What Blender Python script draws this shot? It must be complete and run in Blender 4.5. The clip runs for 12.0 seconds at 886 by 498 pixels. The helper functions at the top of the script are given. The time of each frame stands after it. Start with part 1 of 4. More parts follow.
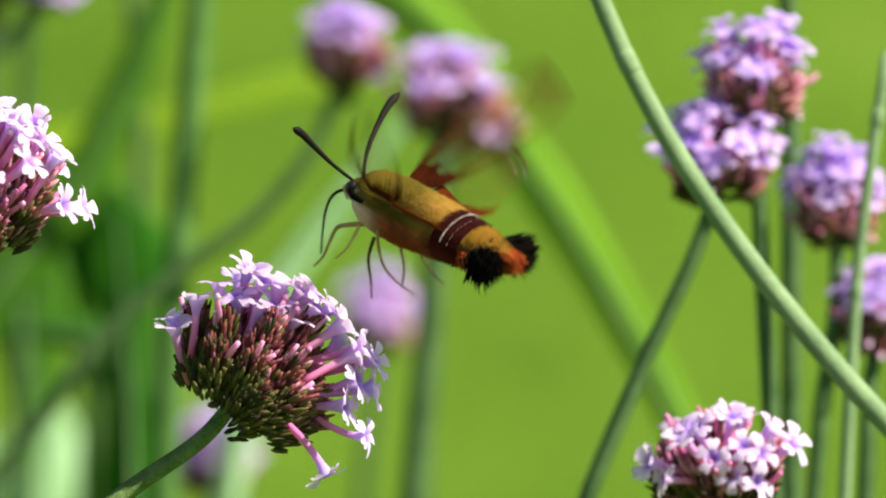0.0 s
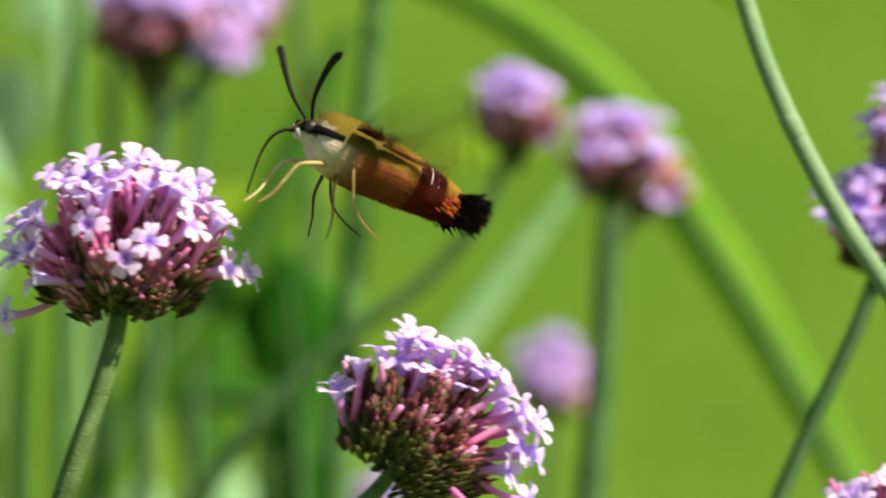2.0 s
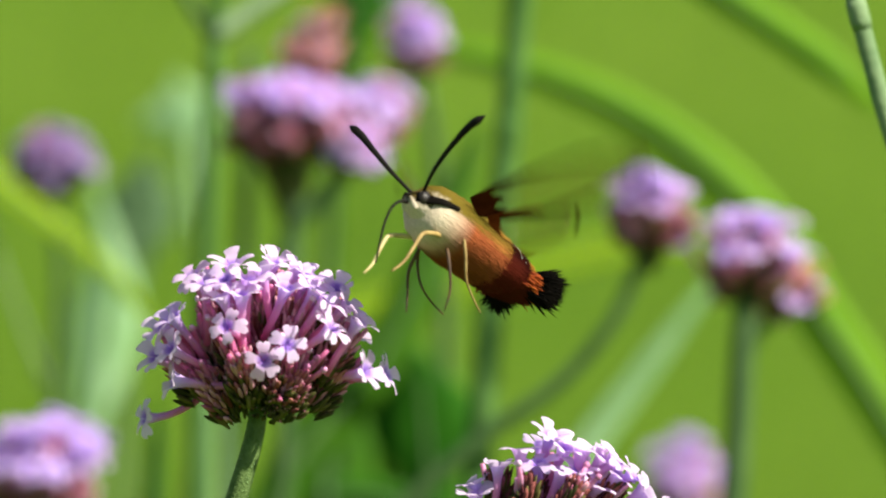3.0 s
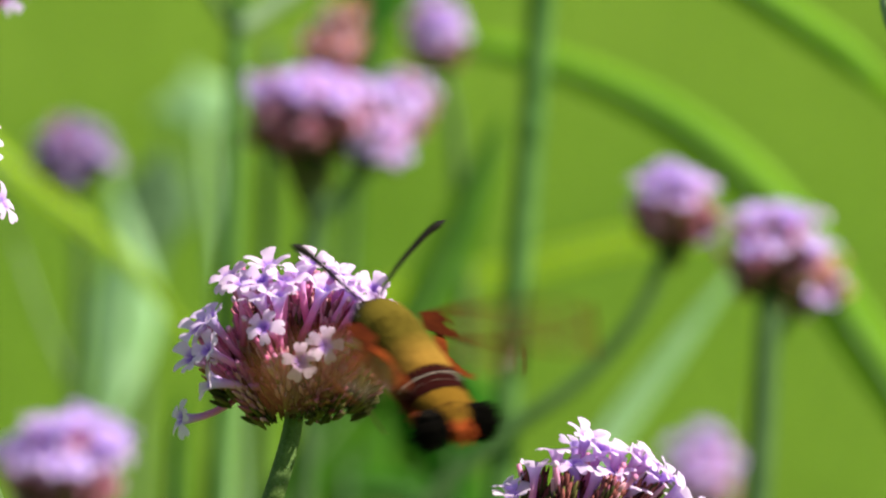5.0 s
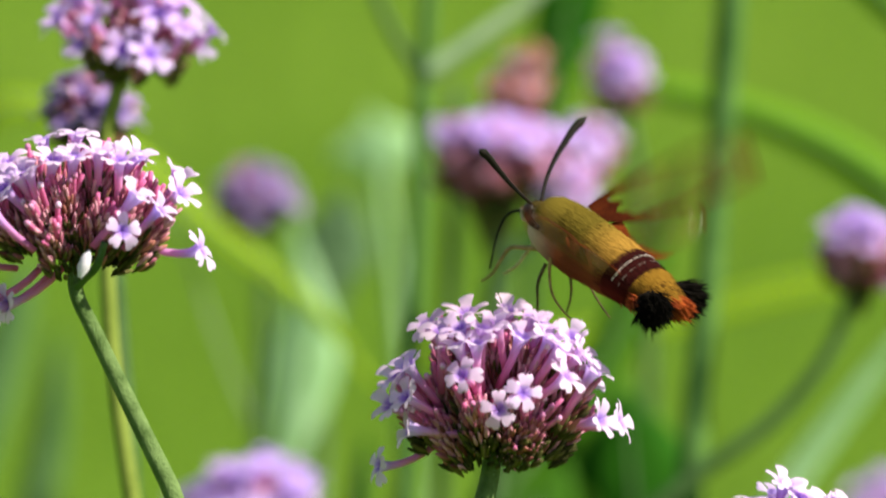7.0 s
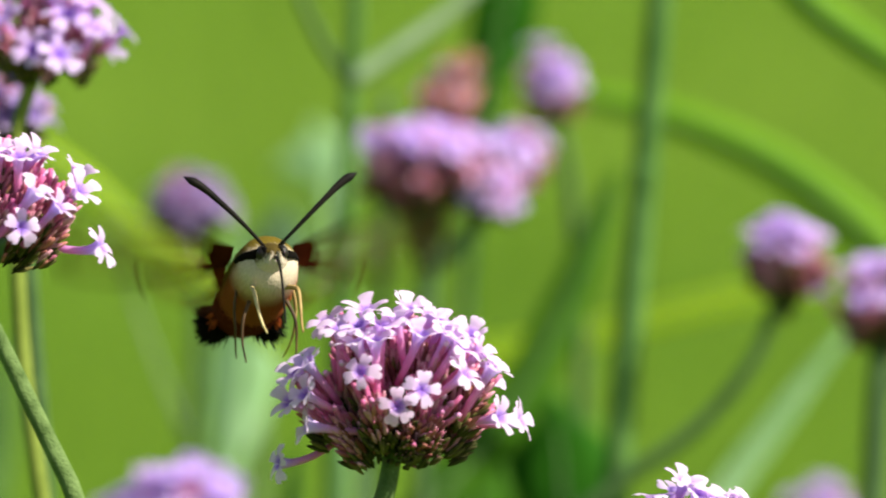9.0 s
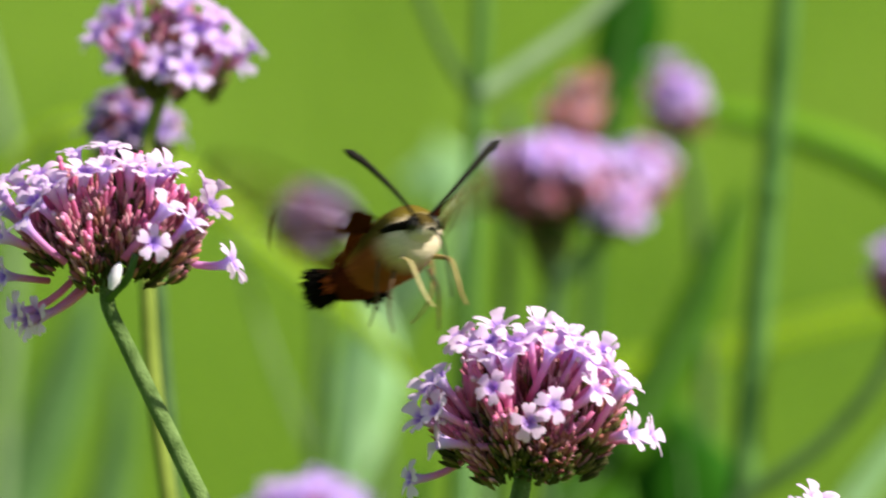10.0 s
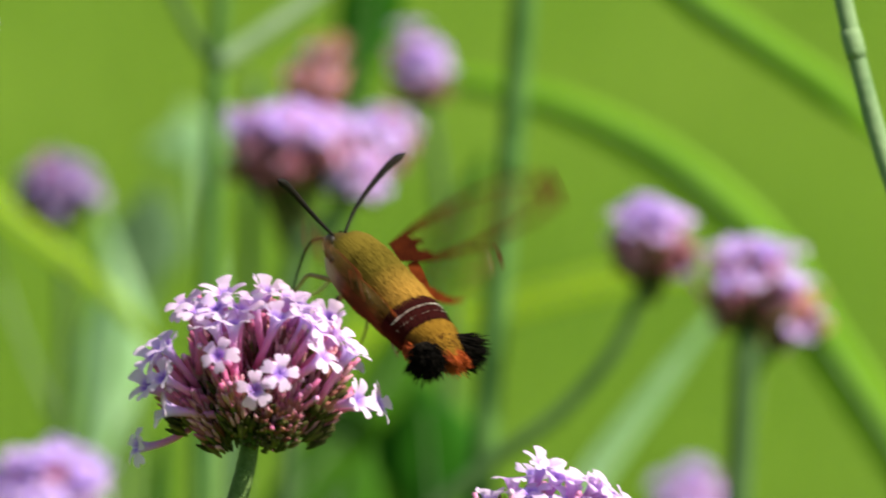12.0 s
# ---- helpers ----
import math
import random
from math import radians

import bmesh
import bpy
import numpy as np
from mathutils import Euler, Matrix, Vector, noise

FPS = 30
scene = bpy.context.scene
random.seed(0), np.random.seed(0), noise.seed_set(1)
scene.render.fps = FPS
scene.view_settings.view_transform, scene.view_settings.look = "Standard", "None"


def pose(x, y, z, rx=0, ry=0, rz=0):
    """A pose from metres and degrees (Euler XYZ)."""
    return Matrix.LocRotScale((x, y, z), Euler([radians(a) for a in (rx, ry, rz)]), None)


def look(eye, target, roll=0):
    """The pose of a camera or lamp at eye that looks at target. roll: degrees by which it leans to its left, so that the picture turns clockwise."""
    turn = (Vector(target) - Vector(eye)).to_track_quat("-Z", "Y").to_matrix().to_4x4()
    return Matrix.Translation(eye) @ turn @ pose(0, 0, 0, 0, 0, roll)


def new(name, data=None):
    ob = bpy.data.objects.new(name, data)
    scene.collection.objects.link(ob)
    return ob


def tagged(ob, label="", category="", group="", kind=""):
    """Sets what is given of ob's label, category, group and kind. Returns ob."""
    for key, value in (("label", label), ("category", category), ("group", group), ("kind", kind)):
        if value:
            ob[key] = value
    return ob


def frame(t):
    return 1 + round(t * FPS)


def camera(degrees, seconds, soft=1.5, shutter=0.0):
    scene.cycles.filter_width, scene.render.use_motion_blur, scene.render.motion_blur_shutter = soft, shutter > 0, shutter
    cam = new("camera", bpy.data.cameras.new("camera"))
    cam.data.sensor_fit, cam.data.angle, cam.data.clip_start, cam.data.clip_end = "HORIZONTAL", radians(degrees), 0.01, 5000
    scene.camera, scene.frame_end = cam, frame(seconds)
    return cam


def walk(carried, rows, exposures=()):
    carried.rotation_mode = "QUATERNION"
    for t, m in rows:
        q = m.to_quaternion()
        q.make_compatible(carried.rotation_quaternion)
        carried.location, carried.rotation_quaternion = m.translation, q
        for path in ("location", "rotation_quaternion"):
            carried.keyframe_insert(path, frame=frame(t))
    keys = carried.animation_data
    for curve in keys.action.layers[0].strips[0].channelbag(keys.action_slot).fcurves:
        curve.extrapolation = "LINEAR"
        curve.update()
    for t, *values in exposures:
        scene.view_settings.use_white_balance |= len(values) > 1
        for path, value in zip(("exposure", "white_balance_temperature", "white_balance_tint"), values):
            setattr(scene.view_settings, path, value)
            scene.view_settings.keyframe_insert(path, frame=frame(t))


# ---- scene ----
# The camera is hand-held at a long lens, two metres from the sharp flowers.
# Places are given by spot(across, down, depth): across and down in units of 0.09 mm
# as seen at two metres from EYE, depth along the line of sight in metres.
EYE, FOCUS, TILT = Vector((0.0, 0.0, 1.35)), 2.0, radians(8)
UNIT = FOCUS / 22230
FWD = Vector((0, math.cos(TILT), -math.sin(TILT)))
RIGHT = Vector((1, 0, 0))
UPW = Vector((0, math.sin(TILT), math.cos(TILT)))


def spot(u, v, d=FOCUS):
    return EYE + d * (FWD + (u * RIGHT - v * UPW) * (UNIT / FOCUS))


cam = camera(2 * math.degrees(math.atan(784 / 22230)), 12.0, soft=2.0, shutter=0.45)
cam.data.dof.use_dof = True
cam.data.dof.focus_distance = FOCUS
cam.data.dof.aperture_fstop = 19.0
cam.data.dof.aperture_blades = 0

# seconds, aim across, aim down, eye shift across and up in millimetres
PAN = [
    (0.0, 855, 95, -7, 0), (0.5, 776, 77, -7, 0), (1.0, 705, 49, 13, 0), (1.3, 639, 26, 8, 0), (1.5, 603, 20, -9, 0), (1.7, 627, 19, 6, 0), (1.8, 627, 14, 10, 0),
    (2.0, 566, -20, 0, 0), (2.2, 499, -56, -14, 3), (2.5, 436, -123, -7, 0), (2.7, 378, -168, -6, 0), (3.5, 278, -226, -2, 0), (4.3, 266, -236, 1, 0), (4.5, 277, -242, 1, 0),
    (4.8, 254, -221, -20, 4), (5.0, 257, -204, -18, 6), (5.2, 255, -170, -12, 6), (5.5, 218, -130, -22, 7), (5.7, 196, -108, -9, 4), (6.0, 91, -125, -13, 4), (6.2, 9, -155, -18, 6),
    (6.5, -64, -194, -27, 9), (7.0, -93, -289, -30, 9), (7.2, -71, -323, -28, 8), (8.0, 50, -325, -13, 4), (8.8, 139, -284, 0, 0), (9.0, 84, -284, -3, 0),
    (9.5, -36, -272, 0, 0), (10.0, -149, -312, -9, 0), (10.5, -161, -355, -14, 0), (11.0, 79, -346, -5, 0),
    (11.5, 246, -306, -6, 0), (12.0, 335, -254, 5, 0)]
EXPOSURE = 1.02
walk(cam, [(t, look(EYE + RIGHT * sx * 0.001 + UPW * sy * 0.001, spot(u, v))) for t, u, v, sx, sy in PAN],
     exposures=[(t, EXPOSURE + e, 6700, 7) for t, e in ((0.0, 0.14), (1.7, 0.10), (2.5, 0.0), (12.0, 0.0))])

# ---- light ----
SUN_DIR = Vector((0.88, -0.34, 0.98)).normalized()
world = bpy.data.worlds.new("world")
scene.world = world
world.use_nodes = True
wn = world.node_tree.nodes
sky = wn.new("ShaderNodeTexSky")
sky.sky_type, sky.sun_disc = "NISHITA", False
sky.sun_elevation = math.asin(SUN_DIR.z)
sky.sun_rotation = math.atan2(SUN_DIR.x, SUN_DIR.y)
world.node_tree.links.new(sky.outputs[0], wn["Background"].inputs[0])
wn["Background"].inputs[1].default_value = 0.062
sun = new("sun", bpy.data.lights.new("sun", "SUN"))
sun.data.energy, sun.data.angle, sun.data.color = 5.0, radians(0.55), (1.0, 0.95, 0.86)
sun.matrix_world = look(SUN_DIR * 20, (0, 0, 0))


# ---- materials ----
def mat(name, rough=0.6, spec=0.3):
    m = bpy.data.materials.new(name)
    m.use_nodes = True
    n = m.node_tree.nodes
    p = n["Principled BSDF"]
    p.inputs["Roughness"].default_value = rough
    p.inputs["Specular IOR Level"].default_value = spec
    return m, n, m.node_tree.links, p


def ramp_node(n, stops, interp="LINEAR"):
    r = n.new("ShaderNodeValToRGB")
    r.color_ramp.interpolation = interp
    while len(r.color_ramp.elements) < len(stops):
        r.color_ramp.elements.new(0.5)
    for e, (pos, col) in zip(r.color_ramp.elements, stops):
        e.position, e.color = pos, (*col, 1)
    return r


def noise_node(n, l, scale, detail=3, coords="Object"):
    tc = n.new("ShaderNodeTexCoord")
    t = n.new("ShaderNodeTexNoise")
    t.inputs["Scale"].default_value, t.inputs["Detail"].default_value = scale, detail
    l.new(tc.outputs[coords], t.inputs["Vector"])
    return t


def mixed(n, l, fac, a, b, blend="MIX"):
    x = n.new("ShaderNodeMix")
    x.data_type, x.blend_type = "RGBA", blend
    for sock, val in ((x.inputs[0], fac), (x.inputs[6], a), (x.inputs[7], b)):
        if isinstance(val, (int, float)):
            sock.default_value = val
        elif isinstance(val, tuple):
            sock.default_value = (*val, 1)
        else:
            l.new(val, sock)
    return x.outputs[2]


def math_node(n, l, op, a, b=0.0):
    x = n.new("ShaderNodeMath")
    x.operation = op
    for sock, val in ((x.inputs[0], a), (x.inputs[1], b)):
        if isinstance(val, (int, float)):
            sock.default_value = val
        else:
            l.new(val, sock)
    return x.outputs[0]


def bump(n, l, p, height, strength=0.3, dist=0.0003):
    b = n.new("ShaderNodeBump")
    b.inputs["Strength"].default_value, b.inputs["Distance"].default_value = strength, dist
    l.new(height, b.inputs["Height"])
    l.new(b.outputs[0], p.inputs["Normal"])


def thin(m, n, l, p, colour, amount):
    """Adds light that passes through a thin leaf or petal."""
    tr = n.new("ShaderNodeBsdfTranslucent")
    mx = n.new("ShaderNodeMixShader")
    mx.inputs[0].default_value = amount
    l.new(colour, tr.inputs[0])
    l.new(p.outputs[0], mx.inputs[1])
    l.new(tr.outputs[0], mx.inputs[2])
    l.new(mx.outputs[0], n["Material Output"].inputs[0])


def two_tone(name, a, b, scale, rough=0.6, spec=0.3, through_light=0.0, island=0.0, bumpy=0.25, dist=0.0003, coords="Object", vary=0.0):
    """A surface that wanders between two colours at two scales."""
    m, n, l, p = mat(name, rough, spec)
    big, fine = noise_node(n, l, scale, 2, coords), noise_node(n, l, scale * 7, 4, coords)
    f = math_node(n, l, "ADD", math_node(n, l, "MULTIPLY", big.outputs[0], 0.65), math_node(n, l, "MULTIPLY", fine.outputs[0], 0.35))
    r = ramp_node(n, [(0.33, a), (0.67, b)])
    if island:
        g = n.new("ShaderNodeNewGeometry")
        f = math_node(n, l, "ADD", f, math_node(n, l, "MULTIPLY", math_node(n, l, "SUBTRACT", g.outputs["Random Per Island"], 0.5), island))
    if vary:
        o = n.new("ShaderNodeObjectInfo")
        f = math_node(n, l, "ADD", f, math_node(n, l, "MULTIPLY", math_node(n, l, "SUBTRACT", o.outputs["Random"], 0.5), vary))
    l.new(f, r.inputs[0])
    l.new(r.outputs[0], p.inputs["Base Color"])
    bump(n, l, p, fine.outputs[0], bumpy, dist)
    if through_light:
        thin(m, n, l, p, r.outputs[0], through_light)
    return m


def petal_material(name, tint):
    m, n, l, p = mat(name, 0.55, 0.25)
    tc = n.new("ShaderNodeTexCoord")
    sep = n.new("ShaderNodeSeparateXYZ")
    l.new(tc.outputs["Object"], sep.inputs[0])
    r2 = math_node(n, l, "ADD", math_node(n, l, "POWER", sep.outputs[0], 2.0), math_node(n, l, "POWER", sep.outputs[1], 2.0))
    r = math_node(n, l, "MULTIPLY", math_node(n, l, "SQRT", r2), 1 / 0.0034)
    wob = noise_node(n, l, 900, 3)
    r = math_node(n, l, "ADD", r, math_node(n, l, "MULTIPLY", math_node(n, l, "SUBTRACT", wob.outputs[0], 0.5), 0.25))
    cr = ramp_node(n, [(0.05, (0.22, 0.10, 0.50)), (0.20, (0.46, 0.27, 0.78)), (0.36, (0.83, 0.64, 0.90)), (1.0, (0.90, 0.75, 0.93))])
    l.new(r, cr.inputs[0])
    o = n.new("ShaderNodeObjectInfo")
    hue = ramp_node(n, [(0.0, (0.92, 0.87, 1.0)), (0.6, (1, 1, 1)), (1.0, (1.0, 0.94, 0.98))])
    l.new(o.outputs["Random"], hue.inputs[0])
    col = mixed(n, l, 1.0, cr.outputs[0], hue.outputs[0], "MULTIPLY")
    col = mixed(n, l, 1.0, col, tint, "MULTIPLY")
    l.new(col, p.inputs["Base Color"])
    bump(n, l, p, wob.outputs[0], 0.3, 0.0002)
    thin(m, n, l, p, col, 0.50)
    return m


def tube_material():
    """A flower tube, magenta pink at its foot and lilac at its mouth."""
    m, n, l, p = mat("flower_tube_blend", 0.55, 0.25)
    tc = n.new("ShaderNodeTexCoord")
    sep = n.new("ShaderNodeSeparateXYZ")
    l.new(tc.outputs["Object"], sep.inputs[0])
    grain = noise_node(n, l, 700, 3)
    h = math_node(n, l, "ADD", math_node(n, l, "MULTIPLY", sep.outputs[2], -1 / 0.0085), math_node(n, l, "MULTIPLY", math_node(n, l, "SUBTRACT", grain.outputs[0], 0.5), 0.2))
    r = ramp_node(n, [(0.06, (0.78, 0.58, 0.93)), (0.22, (0.76, 0.44, 0.82)), (0.42, (0.86, 0.36, 0.66)), (1.0, (0.80, 0.20, 0.46))])
    l.new(h, r.inputs[0])
    o = n.new("ShaderNodeObjectInfo")
    hue = ramp_node(n, [(0.0, (0.80, 0.84, 1.0)), (0.5, (1, 1, 1)), (1.0, (1.0, 0.92, 0.90))])
    l.new(o.outputs["Random"], hue.inputs[0])
    col = mixed(n, l, 1.0, r.outputs[0], hue.outputs[0], "MULTIPLY")
    l.new(col, p.inputs["Base Color"])
    bump(n, l, p, grain.outputs[0], 0.3, 0.0002)
    thin(m, n, l, p, col, 0.45)
    return m


PETAL = petal_material("petal", (1.0, 1.0, 1.0))
PETAL_VIOLET = petal_material("petal_violet", (0.85, 0.79, 0.99))
# petal colour with shade painted in, for the dull heads behind
PETAL_SHADED = petal_material("petal_shaded", (0.50, 0.46, 0.62))
TUBE = two_tone("flower_tube", (0.72, 0.18, 0.40), (0.88, 0.46, 0.70), 300, 0.6, 0.25, 0.42, vary=0.5)
TUBE_BLEND = tube_material()
CALYX = two_tone("calyx", (0.15, 0.042, 0.045), (0.46, 0.18, 0.145), 250, 0.8, 0.12, 0.2, island=0.7)
# darker copy of the calyx colour: the nodding head's self-shade painted in
CALYX_SHADED = two_tone("calyx_shaded", (0.085, 0.022, 0.028), (0.30, 0.095, 0.085), 250, 0.85, 0.1, 0.2, island=0.6)
CALYX_PINK = two_tone("calyx_pink", (0.391, 0.1105, 0.1785), (0.629, 0.306, 0.374), 250, 0.7, 0.2, 0.15, island=0.9)
CALYX_GREEN = two_tone("calyx_green", (0.045, 0.046, 0.014), (0.13, 0.115, 0.036), 250, 0.8, 0.12, 0.15, island=0.8)
BUD = two_tone("bud", (0.55, 0.20, 0.38), (0.80, 0.55, 0.76), 400, 0.6, 0.25, 0.15, island=0.8)
BUD_SALMON = two_tone("bud_salmon", (0.62, 0.24, 0.16), (0.82, 0.45, 0.34), 400, 0.6, 0.2, 0.3, island=0.8)
BRACT = two_tone("bract", (0.58, 0.54, 0.60), (0.84, 0.80, 0.86), 300, 0.6, 0.2, 0.3)
STEM = two_tone("stem", (0.02592, 0.06394, 0.01382), (0.0648, 0.1227, 0.03456), 180, 0.7, 0.25, island=0.0, bumpy=0.6)
STEM_HAIRY = two_tone("stem_hairy", (0.05738, 0.09758, 0.02525), (0.1435, 0.2122, 0.07114), 300, 0.8, 0.08, bumpy=0.9)
STEM_PALE = two_tone("stem_pale", (0.1048, 0.1774, 0.07258), (0.1936, 0.2742, 0.129), 120, 0.7, 0.25, bumpy=0.5)
BRANCH_PALE = two_tone("branch_pale", (0.192, 0.288, 0.136), (0.304, 0.392, 0.232), 120, 0.7, 0.2, bumpy=0.4)
STEM_OLIVE = two_tone("stem_olive", (0.12, 0.16, 0.020), (0.20, 0.25, 0.045), 120, 0.7, 0.15, bumpy=0.5)
STEM_GREEN = two_tone("stem_green", (0.038, 0.100, 0.018), (0.085, 0.175, 0.042), 120, 0.7, 0.12, bumpy=0.5)
BLADE = two_tone("blade", (0.135, 0.325, 0.0035), (0.19, 0.40, 0.008), 40, 0.6, 0.2, 0.42, bumpy=0.3)
BLADE_MID = two_tone("blade_mid", (0.032, 0.12, 0.0048), (0.076, 0.208, 0.0096), 70, 0.65, 0.15, 0.3, bumpy=0.3)
BLADE_YELLOW = two_tone("blade_yellow", (0.2652, 0.4155, 0.007072), (0.3801, 0.5569, 0.01768), 40, 0.6, 0.2, 0.6, bumpy=0.3)
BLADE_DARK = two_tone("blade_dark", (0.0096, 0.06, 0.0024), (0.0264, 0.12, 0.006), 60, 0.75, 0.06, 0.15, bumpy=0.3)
BLADE_SOFT = two_tone("blade_soft", (0.075, 0.165, 0.045), (0.125, 0.245, 0.075), 60, 0.7, 0.12, 0.2, bumpy=0.4)
LEAF_CRINKLED = two_tone("leaf_crinkled", (0.024, 0.068, 0.0256), (0.16, 0.272, 0.12), 110, 0.7, 0.15, 0.15, bumpy=0.6, dist=0.002)
LEAF_PALE = two_tone("leaf_pale", (0.24, 0.46, 0.17), (0.47, 0.70, 0.38), 90, 0.6, 0.3, 0.3, bumpy=0.4)
GRASS = two_tone("grass", (0.08, 0.208, 0.0096), (0.176, 0.304, 0.024), 4, 0.6, 0.2, 0.2, island=0.6)


def lawn_material():
    m, n, l, p = mat("lawn", 0.9, 0.05)
    big, mid, fine = noise_node(n, l, 0.55, 2), noise_node(n, l, 3.0, 3), noise_node(n, l, 60, 4)
    f = math_node(n, l, "ADD", math_node(n, l, "MULTIPLY", big.outputs[0], 0.6),
                  math_node(n, l, "ADD", math_node(n, l, "MULTIPLY", mid.outputs[0], 0.25), math_node(n, l, "MULTIPLY", fine.outputs[0], 0.15)))
    r = ramp_node(n, [(0.35, (0.061, 0.122, 0.007)), (0.5, (0.087, 0.158, 0.011)), (0.66, (0.125, 0.202, 0.020))])
    l.new(f, r.inputs[0])
    l.new(r.outputs[0], p.inputs["Base Color"])
    bump(n, l, p, fine.outputs[0], 0.6, 0.02)
    return m


LAWN = lawn_material()


# ---- building helpers ----
def mesh_of(name, bm, mats, smooth=True):
    me = bpy.data.meshes.new(name)
    bm.to_mesh(me)
    bm.free()
    for m in mats if isinstance(mats, (list, tuple)) else [mats]:
        me.materials.append(m)
    if smooth:
        me.shade_smooth()
    return me


def part(name, bm, material, parent, label="", smooth=True):
    ob = new(name, mesh_of(name, bm, material, smooth))
    ob.parent = parent
    if label:
        tagged(ob, label)
    return ob


def smooth_path(pts, n):
    """A curve through the points that does not overshoot, in n steps a span."""
    pts = [Vector(p) for p in pts]
    gaps = [max((b - a).length, 1e-9) for a, b in zip(pts, pts[1:])]
    slopes = []
    for i in range(len(pts)):
        if i == 0:
            slopes.append((pts[1] - pts[0]) / gaps[0])
        elif i == len(pts) - 1:
            slopes.append((pts[i] - pts[i - 1]) / gaps[-1])
        else:
            a, b = (pts[i] - pts[i - 1]) / gaps[i - 1], (pts[i + 1] - pts[i]) / gaps[i]
            slopes.append((a * gaps[i] + b * gaps[i - 1]) / (gaps[i] + gaps[i - 1]))
    out = []
    for i, g in enumerate(gaps):
        for k in range(n):
            t = k / n
            h = 2 * t ** 3 - 3 * t * t + 1, t ** 3 - 2 * t * t + t, 3 * t * t - 2 * t ** 3, t ** 3 - t * t
            out.append(pts[i] * h[0] + slopes[i] * (h[1] * g) + pts[i + 1] * h[2] + slopes[i + 1] * (h[3] * g))
    out.append(pts[-1])
    return out


def tube(bm, pts, radii, n=8, mi=0, flat=1.0, cap=True):
    """Sweeps a round section along points; radii is one number or a function of 0..1."""
    rings, ref = [], Vector((0.3, 0.9, 0.2))
    for i, p in enumerate(pts):
        d = (pts[min(i + 1, len(pts) - 1)] - pts[max(i - 1, 0)]).normalized()
        s = d.cross(ref)
        s = (s if s.length > 0.05 else d.cross(Vector((1, 0, 0)))).normalized()
        w = s.cross(d).normalized()
        r = radii(i / (len(pts) - 1)) if callable(radii) else radii
        rings.append([bm.verts.new(p + s * (r * math.cos(a)) + w * (r * flat * math.sin(a))) for a in (2 * math.pi * k / n for k in range(n))])
    for a, b in zip(rings, rings[1:]):
        for k in range(n):
            bm.faces.new((a[k], a[(k + 1) % n], b[(k + 1) % n], b[k])).material_index = mi
    if cap:
        bm.faces.new(rings[0][::-1]).material_index = mi
    bm.faces.new(rings[-1]).material_index = mi
    return rings


def axes_along(d, spin=0.0):
    """A turn that takes +z to d."""
    return d.to_track_quat("Z", "Y").to_matrix().to_4x4() @ Matrix.Rotation(spin, 4, "Z")


def spindle(bm, at, d, length, r, n=5, mi=0, tip=0.25):
    """A pointed calyx or bud."""
    m = Matrix.Translation(at) @ axes_along(d)
    rows = [(0.0, 0.35), (0.35, 1.0), (0.75, 0.8), (1.0, tip)]
    rings = [[bm.verts.new(m @ Vector((r * s * math.cos(2 * math.pi * k / n), r * s * math.sin(2 * math.pi * k / n), length * h))) for k in range(n)] for h, s in rows]
    for a, b in zip(rings, rings[1:]):
        for k in range(n):
            bm.faces.new((a[k], a[(k + 1) % n], b[(k + 1) % n], b[k])).material_index = mi
    bm.faces.new(rings[-1]).material_index = mi


def blade(pts, width, thick, fold=0.15, n=8, taper=None, lean=0):
    """A long leaf: a folded strip with thickness, along a curve. Its width lies across the line of sight, or its face leans up to the sun by that many degrees."""
    path = smooth_path(pts, n)
    bm = bmesh.new()
    rows, count = [], len(path) - 1
    for i, p in enumerate(path):
        t = i / count
        d = (path[min(i + 1, count)] - path[max(i - 1, 0)]).normalized()
        s = d.cross(FWD).normalized()
        s = (s * math.cos(radians(lean)) + FWD * math.sin(radians(lean)) * (1 if s.dot(SUN_DIR) > 0 else -1)).normalized()
        back = s.cross(d).normalized()
        w = width * (taper(t) if taper else (1 - t ** 4) * min(1, 0.35 + 2 * t)) * 0.5 / math.cos(radians(lean)) + thick
        rows.append([bm.verts.new(p + s * (w * k) + back * (fold * w * abs(k) + o)) for k, o in
                     ((-1, 0), (-0.5, 0), (0, 0), (0.5, 0), (1, 0), (1, thick), (0.5, thick * 1.5), (0, thick * 2), (-0.5, thick * 1.5), (-1, thick))])
    for a, b in zip(rows, rows[1:]):
        for k in range(10):
            bm.faces.new((a[k], a[(k + 1) % 10], b[(k + 1) % 10], b[k]))
    bm.faces.new(rows[0][::-1])
    bm.faces.new(rows[-1])
    bmesh.ops.recalc_face_normals(bm, faces=bm.faces)
    return bm


# ---- ground ----
def ground():
    bm = bmesh.new()
    n = 40
    xs = [math.copysign(abs(k / n) ** 3 * 900, k) for k in range(-n, n + 1)]
    grid = [[bm.verts.new((x, y + 8, 0.03 * noise.noise((x * 0.3, y * 0.3, 0)) if abs(x) + abs(y) < 60 else 0)) for x in xs] for y in xs]
    for a, b in zip(grid, grid[1:]):
        for k in range(2 * n):
            bm.faces.new((a[k], a[k + 1], b[k + 1], b[k]))
    ob = new("ground", mesh_of("ground", bm, LAWN))
    tagged(ob, "sunlit green lawn of mown grass", "lawn", kind="structure")


ground()


